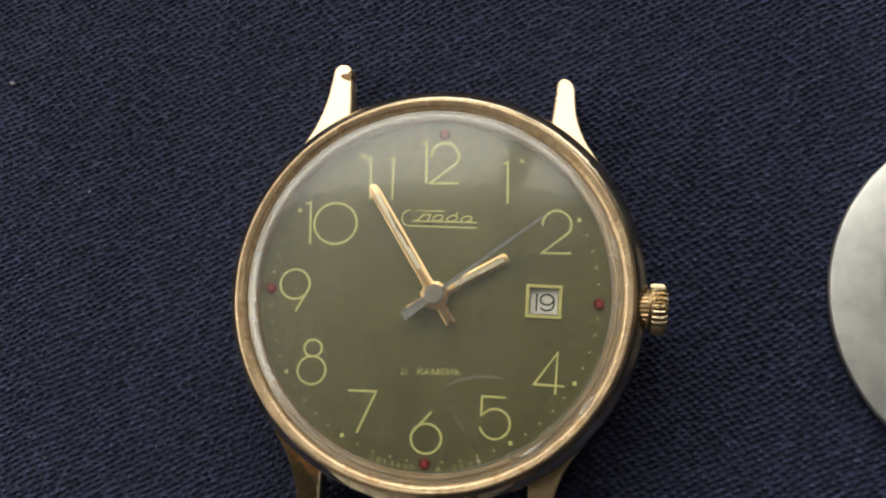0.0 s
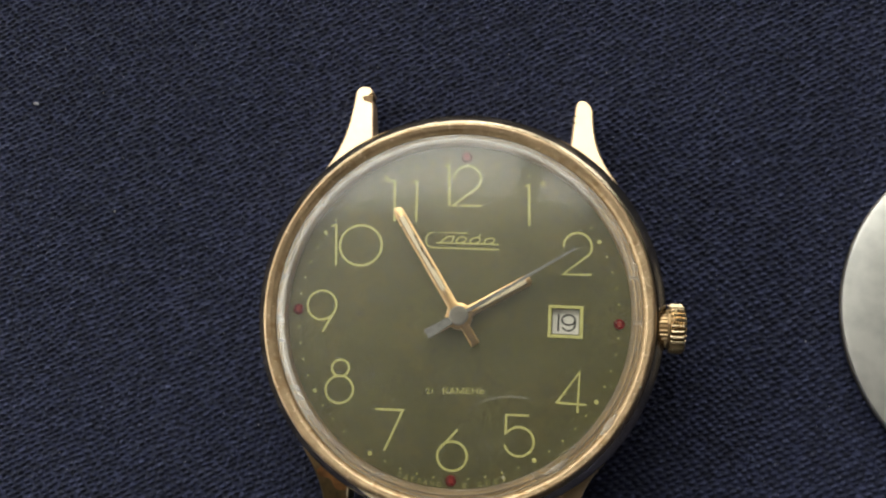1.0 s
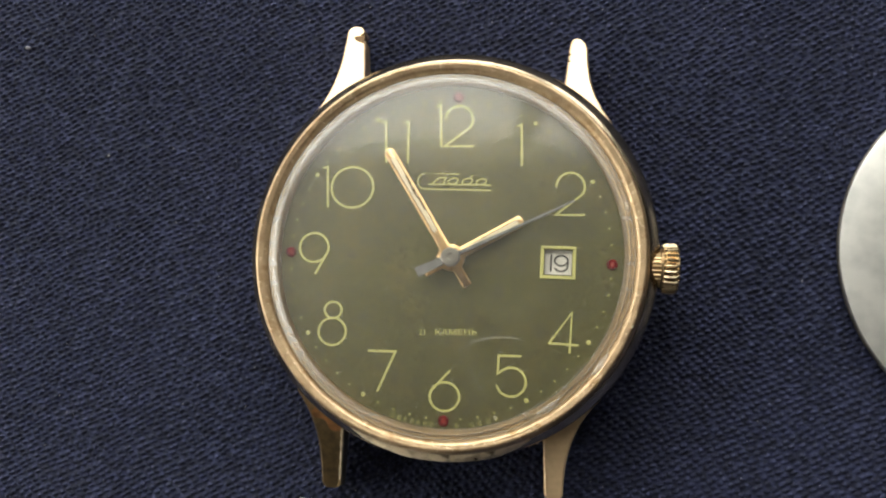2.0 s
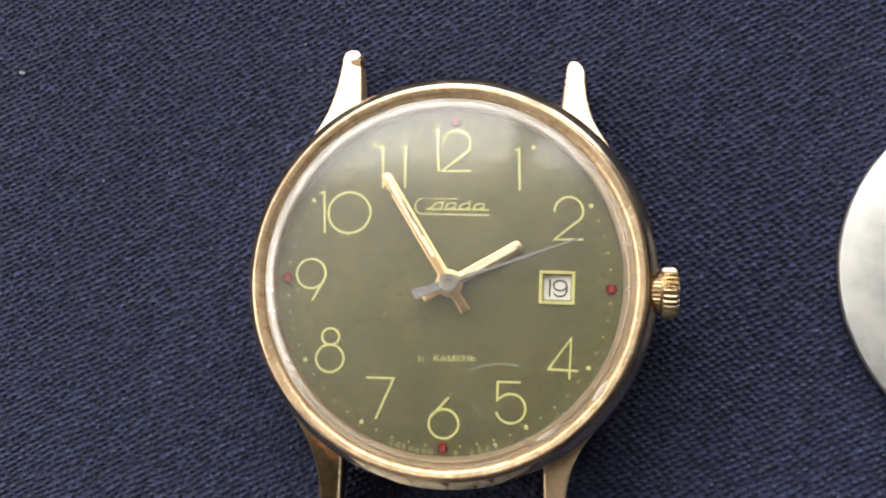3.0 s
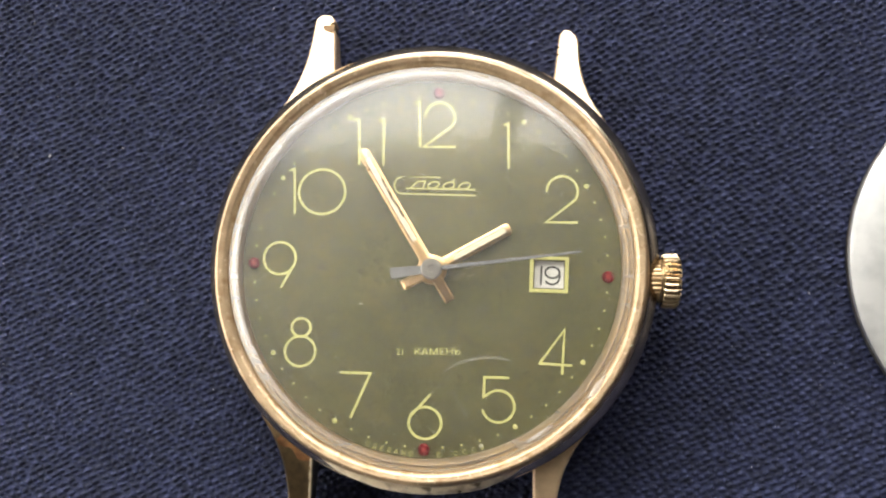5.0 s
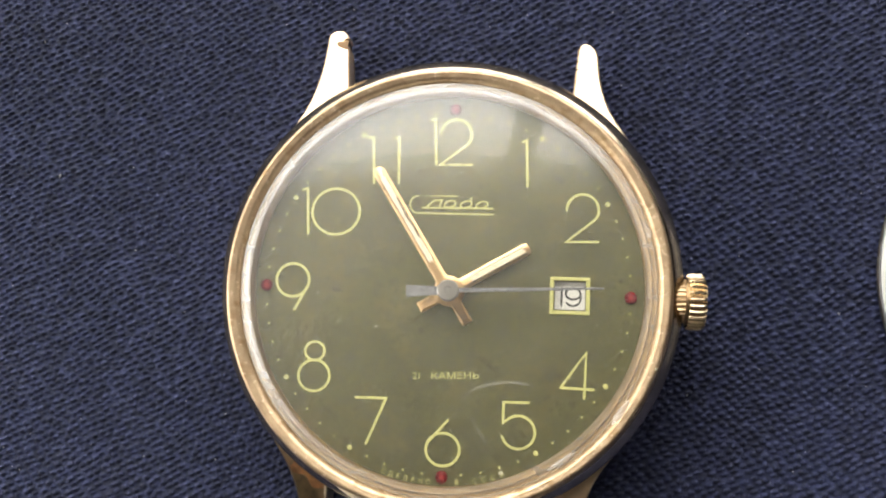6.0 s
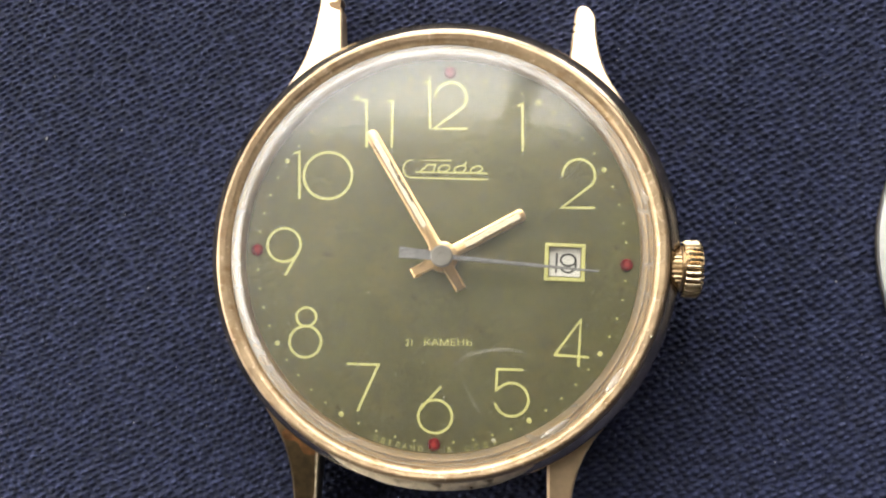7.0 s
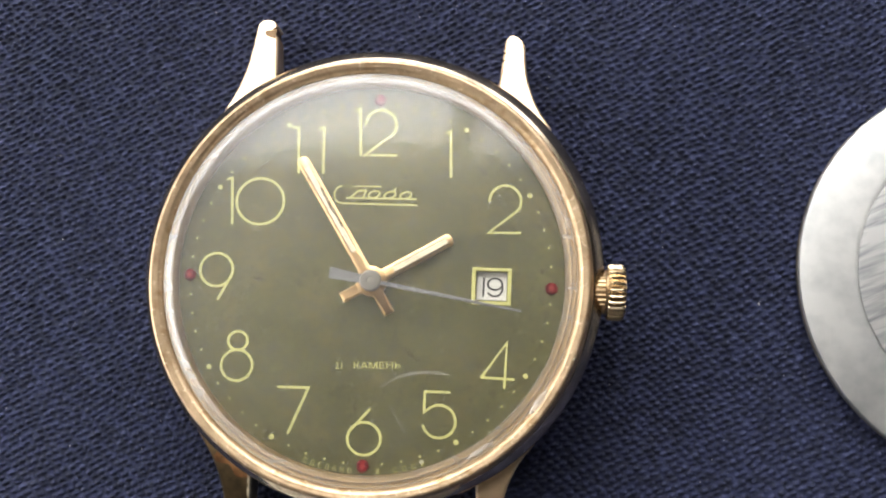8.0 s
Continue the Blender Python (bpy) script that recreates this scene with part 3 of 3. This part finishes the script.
def dial(parent):
    base = pose(DX * MM, DY * MM, 0) @ Matrix.Diagonal((0.993, 0.993, 1, 1))
    # a disc with a window for the date
    x0, x1, y0, y1 = 8.22, 10.52, -1.05, 1.10
    bm = bmesh.new()
    n = 180
    rim = [(15.6 * math.cos(2 * math.pi * k / n), 15.6 * math.sin(2 * math.pi * k / n)) for k in range(n)]
    def face_at(z):
        outer = [bm.verts.new((x, y, z)) for x, y in rim]
        inner = [bm.verts.new((x, y, z)) for x, y in ((x0, y0), (x0, y1), (x1, y1), (x1, y0))]
        edges = [bm.edges.new((a[i], a[(i + 1) % len(a)])) for a in (outer, inner) for i in range(len(a))]
        bmesh.ops.triangle_fill(bm, use_beauty=True, edges=edges)
        return outer, inner
    (o1, i1), (o0, i0) = face_at(ZD), face_at(ZD - 0.3)
    for a, b in ((o1, o0), (i1, i0)):
        for i in range(len(a)):
            bm.faces.new((a[i], a[(i + 1) % len(a)], b[(i + 1) % len(a)], b[i]))
    d = part("dial", bm, DIAL, parent, "aged olive green dial, lightly speckled", base)
    for name, strokes in NUMERALS.items():
        bm = bmesh.new()
        for k, s in enumerate(strokes):
            ribbon(bm, s, STROKE, ZD - 0.005, 0.03 + 0.008 * k)
        part("numeral", bm, YELLOW, d, "thin yellow painted hour numeral")
    # red dots at the quarters, yellow dots at the hours and minutes
    for ang in (0, 90, 180, 270):
        a = radians(ang)
        r = {0: 14.45, 90: 13.92, 180: 13.95}.get(ang, 14.25)
        prof = [(0.47, -0.02), (0.47, 0.08), (0.42, 0.17), (0.3, 0.22), (0.15, 0.19), (0, 0.17)]
        dot = part("red_dot", lathe(prof, 24, False), RED, d, "raised dark red luminous dot", pose((r * math.sin(a) + 0.2 * (ang == 180)) * MM, r * math.cos(a) * MM, ZD * MM))
        part("dot_core", lathe([(0.2, 0.15), (0.17, 0.215), (0, 0.23)], 16, False), BRIGHT_RED, dot, "brighter middle")
    rng = random.Random(4)
    for k in range(60):
        if k % 15 == 0:
            continue
        a = radians(k * 6 - 0.6 + 0.7 * math.cos(radians(k * 6 - 20)))
        big = k % 5 == 0
        rr = 0.20 if big else 0.095
        prof = [(rr, -0.01), (rr, 0.03), (rr * 0.6, 0.06), (0, 0.07)]
        rad = 13.98 + rng.uniform(-0.03, 0.03)
        part("hour_dot" if big else "minute_dot", lathe(prof, 12 if not big else 18, False), YELLOW, d, at=pose((rad * 1.007 * math.sin(a) - 0.12) * MM, (rad * math.cos(a) + 0.16) * MM, ZD * MM))
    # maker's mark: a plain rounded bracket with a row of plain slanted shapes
    bm = bmesh.new()
    w = 0.13
    ribbon(bm, [(0.40, 7.50), (-2.65, 7.46)] + arc(-2.62, 6.77, 0.62, 0.69, 90, 270, 14) + [(3.28, 6.12)], w, ZD - 0.005)
    ribbon(bm, [(-2.25, 6.52), (3.22, 6.60)], w, ZD - 0.005)
    ribbon(bm, [(-2.0, 6.52), (-1.35, 7.12), (-0.75, 7.15), (-0.95, 6.56)], w, ZD - 0.005, 0.04)
    for x, rise in ((-0.1, 0.0), (1.15, 0.28), (2.4, 0.0)):
        loop = [(x + px * 0.42 + py * 0.16, 6.86 + py * 0.28) for px, py in arc(0, 0, 1, 1, 0, 360, 14)]
        ribbon(bm, loop, w * 0.9, ZD - 0.005, 0.045)
        ribbon(bm, [(x + 0.2, 6.57), (x + 0.85, 6.57)], w * 0.9, ZD - 0.005, 0.05)
        if rise:
            ribbon(bm, [(x + 0.3, 7.12), (x + 0.42, 7.12 + rise)], w * 0.9, ZD - 0.005, 0.05)
    part("emblem", bm, YELLOW, d, "small yellow outlined maker's emblem")
    bm = word("21", 0.52, 1.0, Matrix.Translation((-2.02, -6.78, ZD + 0.008)) @ Matrix.Rotation(radians(3), 4, "Z"))
    part("lettering", bm, YELLOW, d, "small yellow printed number 21", smooth=False)
    bm = word("КАМЕНЬ", 0.52, 1.22, Matrix.Translation((0.88, -6.64, ZD + 0.008)) @ Matrix.Rotation(radians(3), 4, "Z"))
    part("lettering", bm, YELLOW, d, "small yellow printed word", smooth=False)
    bm = bmesh.new()
    for text, a0, a1 in (("СДЕЛАНО", 197.0, 183.2), ("В", 174.6, 174.6), ("СССР", 169.3, 160.8)):
        for i, ch in enumerate(text):
            a = a0 + (a1 - a0) * (i / max(1, len(text) - 1))
            me = glyphs(ch, 0.36)
            r = 14.5
            x, y = r * math.sin(radians(a)), r * math.cos(radians(a))
            me.transform(Matrix.Translation((x, y, ZD + 0.008)) @ Matrix.Rotation(radians(180 - a), 4, "Z") @ Matrix.Translation((0, 0.0, 0)))
            bm.from_mesh(me)
            bpy.data.meshes.remove(me)
    part("lettering", bm, YELLOW, d, "small yellow print along the lower rim", smooth=False)
    # date window
    bm = bmesh.new()
    for a, b, c, e in ((7.84, 10.88, 1.16, 1.43), (7.84, 10.88, -1.43, -1.14), (7.84, 8.14, -1.14, 1.16), (10.58, 10.88, -1.14, 1.16)):
        prism(bm, [(a, c), (b, c), (b, e), (a, e)], ZD - 0.02, ZD + 0.09, 0.05)
    part("date_frame", bm, YELLOW, d, "yellow frame of the date window", smooth=False)
    bm = lathe([(0, ZD - 0.6), (11.4, ZD - 0.6), (11.4, ZD - 0.36), (0, ZD - 0.36)], 96)
    ring = part("date_ring", bm, WHITE, parent, "white date ring showing 19", base)
    bm = bmesh.new()
    ribbon(bm, [(8.76, 0.66), (8.74, -0.72)], 0.16, ZD - 0.365, 0.012)
    ribbon(bm, arc(9.62, 0.22, 0.56, 0.44, 0, 360), 0.16, ZD - 0.365, 0.012)
    ribbon(bm, [(10.18, 0.22), (10.20, -0.1)] + arc(9.61, -0.18, 0.58, 0.54, 0, -145, 14), 0.16, ZD - 0.365, 0.015)
    part("date_number", bm, BLACK, ring, "black printed number 19")
    # dust and flecks that lie on the dial
    bm = bmesh.new()
    rng = random.Random(11)
    for _ in range(600):
        r, a = 15 * math.sqrt(rng.random()), rng.uniform(0, 6.283)
        s = 0.022 + 0.05 * rng.random() ** 3
        bmesh.ops.create_icosphere(bm, subdivisions=1, radius=s, matrix=Matrix.Translation((r * math.cos(a), r * math.sin(a), ZD + s * 0.4)))
    for x, y, s in ((-5.4, -2.9, 0.11), (4.6, -13.4, 0.2), (-0.4, 4.1, 0.07), (8.9, 6.1, 0.06), (-9.3, 9.2, 0.09), (-12.4, 6.6, 0.07)):
        bmesh.ops.create_icosphere(bm, subdivisions=1, radius=s, matrix=Matrix.Translation((x, y, ZD + 0.02)) @ Matrix.Diagonal((1, 0.8, 0.3, 1)))
    tagged(part("dial_dust", bm, DUST, d, "pale specks of dust"), kind="stuff")
    return d


def baton(bm, length, w, tail, tailw, z, h, tip=0.5):
    """A hand as one outline round its boss, with a bevelled top."""
    out = [(-tailw / 2, -tail), (tailw / 2, -tail), (tailw / 2, -0.95)] + arc(0, 0, 1.16, 1.16, -66, 64, 12)
    out += [(w / 2, 1.15), (w / 2, length - tip)] + arc(0, length - tip, w / 2, tip, 0, 180, 8) + [(-w / 2, 1.15)]
    out += arc(0, 0, 1.16, 1.16, 116, 246, 12) + [(-tailw / 2, -0.95)]
    return prism(bm, out, z, z + h, 0.26, 0.13)


def hand_set(parent):
    """The three hands, turned about the middle of the dial."""
    hour = part("hour_hand", baton(bmesh.new(), 6.95, 0.98, 2.6, 0.82, 0, 0.25, 0.3), HAND_GOLD, parent, "gold baton hour hand", hand_pose("hour", 0))
    bm = prism(bmesh.new(), [(-0.22, 1.9), (0.22, 1.9), (0.22, 6.5), (-0.22, 6.5)], 0.15, 0.275, 0.02)
    part("lume_strip", bm, LUME, hour, "cream luminous strip, worn")
    minute = part("minute_hand", baton(bmesh.new(), 11.15, 0.94, 2.85, 0.84, 0, 0.25, 0.5), HAND_GOLD, parent, "gold baton minute hand", hand_pose("minute", 0))
    bm = prism(bmesh.new(), [(-0.21, 2.6), (0.21, 2.6), (0.21, 10.2), (-0.21, 10.2)], 0.15, 0.275, 0.02)
    part("lume_strip", bm, LUME, minute, "cream luminous strip, worn")
    bm = bmesh.new()
    ribbon(bm, [(0.13, 4.7), (0.19, 5.6), (0.10, 6.3), (0.17, 6.9)], 0.12, 0.26, 0.022)
    ribbon(bm, [(0.06, 6.4), (0.13, 7.2), (0.17, 8.2)], 0.10, 0.262, 0.028)
    ribbon(bm, [(-0.24, 2.7), (-0.25, 10.1)], 0.05, 0.24, 0.02)
    ribbon(bm, [(0.24, 2.7), (0.25, 10.1)], 0.055, 0.24, 0.02)
    part("worn_gap", bm, BROWN, minute, "dark gaps where the lume has flaked")
    bm = bmesh.new()
    ribbon(bm, [(-0.25, 1.95), (-0.26, 6.45)], 0.05, 0.24, 0.02)
    ribbon(bm, [(0.25, 1.95), (0.26, 6.45)], 0.055, 0.24, 0.02)
    part("worn_gap", bm, BROWN, hour, "dark line round the lume")
    bm = prism(bmesh.new(), [(-0.44, -3.2), (0.44, -3.2), (0.33, -0.5), (0.18, 0.6), (0.08, 11.55), (-0.08, 11.55), (-0.17, 0.6), (-0.33, -0.5)], 0.0, 0.13, 0.03)
    second = part("second_hand", bm, GREY_STEEL, parent, "slender grey steel second hand", hand_pose("second", 0))
    bm = lathe([(0.82, 0), (0.82, 0.22), (0.72, 0.32), (0.3, 0.33), (0.25, 0.22), (0, 0.22)], 40, False)
    part("hub", bm, STEEL, second, "small steel hub with a centre pit")
    return hour, minute, second


HAND_Z = {"hour": 6.75, "minute": 7.15, "second": 7.5}
HAND_START = {"hour": 59.2, "minute": -33.3, "second": 51.2}


def hand_pose(which, turned):
    """The pose of a hand in the watch, turned clockwise by so many degrees from its start."""
    return pose(HX * MM, HY * MM, HAND_Z[which] * MM, 0, 0, -(HAND_START[which] + turned))


def scratches(crystal):
    """Fine scratches in the top of the crystal: two long curved ones, the rest short and straight."""
    rng = random.Random(21)
    lines = [arc(5.3, -10.7, 4.6, 3.6, 140, 75, 14), arc(5.4, -10.75, 4.5, 3.6, 118, 70, 14), [(2.5, -9.7), (3.2, -10.9), (3.65, -11.6)], [(2.6, -12.3), (2.75, -12.9)]]
    for _ in range(42):
        x, y, a, l = rng.uniform(-11, 11), rng.uniform(-11, 13), rng.uniform(0.2, 1.1), rng.uniform(0.6, 2.6)
        lines.append([(x + l * math.cos(a) * t, y + l * math.sin(a) * t + 0.08 * math.sin(3 * t)) for t in (0, 0.33, 0.66, 1)])
    for _ in range(24):
        x, y, a, l = rng.uniform(-9, 7), rng.uniform(8.5, 12.5), rng.uniform(0.6, 1.25), rng.uniform(0.8, 2.4)
        if math.hypot(x + l * math.cos(a), y + l * math.sin(a)) < 14.5:
            lines.append([(x + l * math.cos(a) * t, y + l * math.sin(a) * t) for t in (0, 0.33, 0.66, 1)])
    for _ in range(14):
        x, y, l = rng.uniform(-6, 3), rng.uniform(7.5, 12.5), rng.uniform(1.0, 3.0)
        lines.append([(x + l * t, y - 0.5 * l * t + 0.15 * math.sin(4 * t)) for t in (0, 0.33, 0.66, 1)])
    for k, line in enumerate(lines):
        bm = ribbon(bmesh.new(), line, (0.26, 0.12, 0.22, 0.16)[k] if k < 4 else rng.uniform(0.025, 0.05), 0, 0.002)
        for v in bm.verts:
            v.co.z += 10.1 - (62 - math.sqrt(62 ** 2 - v.co.x ** 2 - v.co.y ** 2)) + 0.002
        sc = part("scratch", bm, SCUFF if k < 4 else SCRATCH, crystal)
        sc.visible_shadow = False
    for r, a0, a1, w in ((16.0, -38, -30, 0.5), (15.62, -58.5, -49.5, 0.46), (15.7, 14.5, 18, 0.5)):
        bm = bmesh.new()
        rows = []
        for k in range(13):
            a, f = radians(a0 + (a1 - a0) * k / 12), math.sin(math.pi * (k + 0.15) / 12.3) ** 0.7
            rows.append([bm.verts.new(((r + d * w * f) * math.cos(a), (r + d * w * f) * math.sin(a), 8.12 + (0.06 if r > 15.9 else -0.1) + h)) for d, h in ((-0.5, 0.02), (-0.25, 0.09), (0.2, 0.09), (0.5, 0.02))])
        for p, q in zip(rows, rows[1:]):
            for i in range(3):
                bm.faces.new((p[i], p[i + 1], q[i + 1], q[i]))
        part("chip", bm, CHIP, crystal, "whitened chip in the crystal's edge").visible_shadow = False


def wristwatch():
    w = thing("wristwatch", "gold-plated wrist watch with olive dial, without strap, on navy cloth", "watch", WATCH)
    part("back_cover", lathe([(0, 0), (14.6, 0), (15.2, 0.25), (15.5, 0.9), (0, 0.9)], 96, False), STEEL, w, "steel back cover")
    prof = [(14.0, 0.9), (15.6, 0.9), (16.6, 1.3), (17.35, 2.2), (17.8, 3.3), (18.0, 4.5), (18.06, 5.5), (18.04, 5.66), (17.97, 5.78), (17.3, 6.46), (17.2, 6.54), (16.5, 6.6), (15.9, 6.6), (15.9, 5.7), (14.0, 5.7)]
    part("case", lathe(prof), CASE_GOLD, w, "polished gold-plated case band", CASE_AT)
    lug(w, -1, 1, 22.15, 8.9, 9.8, worn=True)
    lug(w, 1, 1, 21.2, 9.2, 9.76)
    lug(w, -1, -1, 21.05, 8.8, 9.2)
    lug(w, 1, -1, 20.75, 8.7, 9.0)
    taper = lambda k: 0.6 + 0.4 * min(1.0, (min(k * 0.7, 40 - k) + 0.5) / 9) ** 0.6
    for mid in (270,):
        bm = bmesh.new()
        prof = [(17.0, 4.2), (18.08, 4.2), (18.15, 4.9), (18.14, 5.5), (18.04, 5.95), (17.78, 6.35), (17.5, 6.62), (17.3, 6.74), (17.0, 6.7)]
        cols = [[bm.verts.new(((16.9 + (r - 16.9) * taper(k)) * math.cos(radians(mid - 26 + 52 * k / 40)), (16.9 + (r - 16.9) * taper(k)) * math.sin(radians(mid - 26 + 52 * k / 40)), z)) for r, z in prof] for k in range(41)]
        for a, b in zip(cols, cols[1:]):
            for i in range(len(prof)):
                j = (i + 1) % len(prof)
                bm.faces.new((a[i], a[j], b[j], b[i]))
        bm.faces.new(cols[0])
        bm.faces.new(cols[-1])
        part("case_end", bm, RUBBED, w, "worn matt rim of the case between the lugs", CASE_AT)
    bm = box(bmesh.new(), -0.24, 0.24, -0.05, 0.05, -0.08, 0.08)
    part("nick", bm, BROWN, w, "dark scratch in the worn rim", pose(0.0031, -0.01728, 0.00614, 42, 0, -38))
    prof = [(15.95, 6.55), (15.95, 7.5), (16.0, 7.6), (16.12, 7.74), (16.26, 7.84), (16.38, 7.875), (16.46, 7.88), (16.56, 7.915), (16.68, 7.945), (16.82, 7.92),
            (16.93, 7.8), (17.01, 7.55), (17.06, 7.2), (17.09, 6.9), (17.16, 6.72), (17.16, 6.55)]
    bezel = part("bezel", lathe(prof), GOLD, w, "thin polished gold bezel")
    bm = bmesh.new()
    bmesh.ops.create_icosphere(bm, subdivisions=2, radius=0.1, matrix=Matrix.Translation((15.78, -5.7, 7.96)))
    part("fleck", bm, DUST, bezel, "white fleck of dirt")
    prof = [(14.9, 6.21), (15.92, 6.21), (15.92, 6.96), (15.34, 6.96), (15.27, 7.14), (15.2, 7.1), (14.98, 6.6)]
    part("inner_ring", lathe(prof), RING_GOLD, w, "gold ring between dial and crystal")
    crown(w)
    dial(w)
    moving = hand_set(w)
    # domed acrylic crystal
    outer = [(r, 10.1 - (62 - math.sqrt(62 ** 2 - r ** 2))) for r in np.linspace(0, 14.95, 15)]
    z = outer[-1][1]
    outer += [(15.15, z - 0.075), (15.35, z - 0.18), (15.55, z - 0.31), (15.72, z - 0.46), (15.86, z - 0.66), (15.93, z - 0.95), (15.94, 6.98)]
    inner = [(15.32, 6.98)] + [(r, 9.15 - (62 - math.sqrt(62 ** 2 - r ** 2))) for r in np.linspace(15.3, 0, 15)]
    cr = part("crystal", lathe([(float(a), float(b)) for a, b in outer + inner], 160, False), ACRYLIC, w, "domed clear acrylic crystal, finely scratched")
    cr.visible_shadow = False
    cr.data.materials.append(EDGE)
    for f in cr.data.polygons:
        if math.hypot(f.center.x, f.center.y) > 15.02 * MM and f.normal.z > 0.05:
            f.material_index = 1
    scratches(cr)
    return w, moving


# ---- what lies beside the watch ----
def back_plate():
    """A loose steel cover of another watch, satin rim and brushed middle."""
    t = thing("watch_back", "loose satin steel watch back lying on the cloth", "watch part", pose(0.05035, 0.003, 0))
    prof = [(0, 0), (15.0, 0), (16.2, 0.5), (16.3, 0.9), (16.22, 1.15), (15.9, 1.3), (12.3, 1.64), (12.04, 1.655), (12.03, 1.5), (0, 1.5)]
    part("rim", lathe(prof, 160, False), SATIN, t, "satin steel rim")
    part("edge", lathe([(16.05, 0.2), (16.3, 0.3), (16.36, 0.55), (16.31, 0.8), (16.05, 0.8)], 160), BRASS, t, "thin brassy edge")
    part("centre_disc", lathe([(0, 1.45), (11.8, 1.45), (11.76, 1.6), (11.6, 1.645), (0, 1.7)], 128, False), BRUSHED, t, "brushed and scratched steel middle")
    return t


def brushed():
    m = material("brushed_steel", (0.52, 0.52, 0.51), 0.5, 1.0, 170, 0, 0, second=(0.24, 0.25, 0.26), spread=(0.32, 0.58))
    nt = m.node_tree
    b = nt.nodes["Principled BSDF"]
    co = nt.nodes.new("ShaderNodeTexCoord")
    mp = nt.nodes.new("ShaderNodeMapping")
    mp.inputs["Rotation"].default_value = (0, 0, radians(-24))
    stretch = nt.nodes.new("ShaderNodeMapping")
    stretch.inputs["Scale"].default_value = (200, 1900, 200)
    n = nt.nodes.new("ShaderNodeTexNoise")
    n.inputs["Scale"].default_value, n.inputs["Detail"].default_value = 1.0, 5
    bp = nt.nodes.new("ShaderNodeBump")
    bp.inputs["Strength"].default_value, bp.inputs["Distance"].default_value = 0.8, 0.00004
    n.inputs["Distortion"].default_value = 0.6
    tone = next(x for x in nt.nodes if x.type == "VALTORGB")
    nt.links.new(n.outputs["Fac"], tone.inputs["Fac"])
    nt.links.new(co.outputs["Object"], mp.inputs["Vector"])
    nt.links.new(mp.outputs["Vector"], stretch.inputs["Vector"])
    nt.links.new(stretch.outputs["Vector"], n.inputs["Vector"])
    nt.links.new(n.outputs["Fac"], bp.inputs["Height"])
    nt.links.new(bp.outputs["Normal"], b.inputs["Normal"])
    return m


BRUSHED = brushed()


# an added white sheet, in place of a pale strip of lit cloth
def white_sheet():
    bm = bmesh.new()
    prism(bm, [(0, 0), (12.0, -0.2), (11.7, -14.0), (-0.3, -13.8)], 0, 0.28, 0.04)
    ob = link("white_sheet", bm, SHEET_WHITE, None, "", pose(-0.0133, -0.0221, 0), smooth=False)
    tagged(ob, "small white sheet added where the cloth is brightly lit", "paper tag")


def lint():
    """Specks of lint on the cloth."""
    rng = random.Random(7)
    bm = bmesh.new()
    spots = [(-45.5, 20.8, 0.26), (-35.5, 9.7, 0.15), (31.2, 0.0, 0.11)] + [(rng.uniform(-50, 45), rng.uniform(-22, 30), rng.uniform(0.03, 0.075)) for _ in range(120)]
    for x, y, s in spots:
        if math.hypot(x, y) < 19:
            continue
        m = Matrix.Translation((x, y, 0.0)) @ Euler((rng.uniform(-.4, .4), rng.uniform(-.4, .4), rng.uniform(0, 6))).to_matrix().to_4x4() @ Matrix.Diagonal((1.3, 0.75, 0.5, 1))
        bmesh.ops.create_icosphere(bm, subdivisions=1, radius=s, matrix=m)
    ob = link("lint", bm, LINT, None)
    tagged(ob, "tiny pale specks of lint on the cloth", "lint", kind="stuff")


room()
table()
cloth()
watch, (hour_hand, minute_hand, second_hand) = wristwatch()
back_plate()
white_sheet()
lint()


def motions():
    """The second hand beats five times a second; the minute and hour hands creep."""
    rows = []
    for k in range(40):
        rows += [(0.2 * k, hand_pose("second", 1.2 * k)), (0.2 * k + 0.1333, hand_pose("second", 1.2 * k))]
    rows.append((8.0, hand_pose("second", 48.0)))
    walk(second_hand, rows)
    walk(minute_hand, [(0.0, hand_pose("minute", 0)), (8.0, hand_pose("minute", 0.8))])
    walk(hour_hand, [(0.0, hand_pose("hour", 0)), (8.0, hand_pose("hour", 0.07))])


motions()
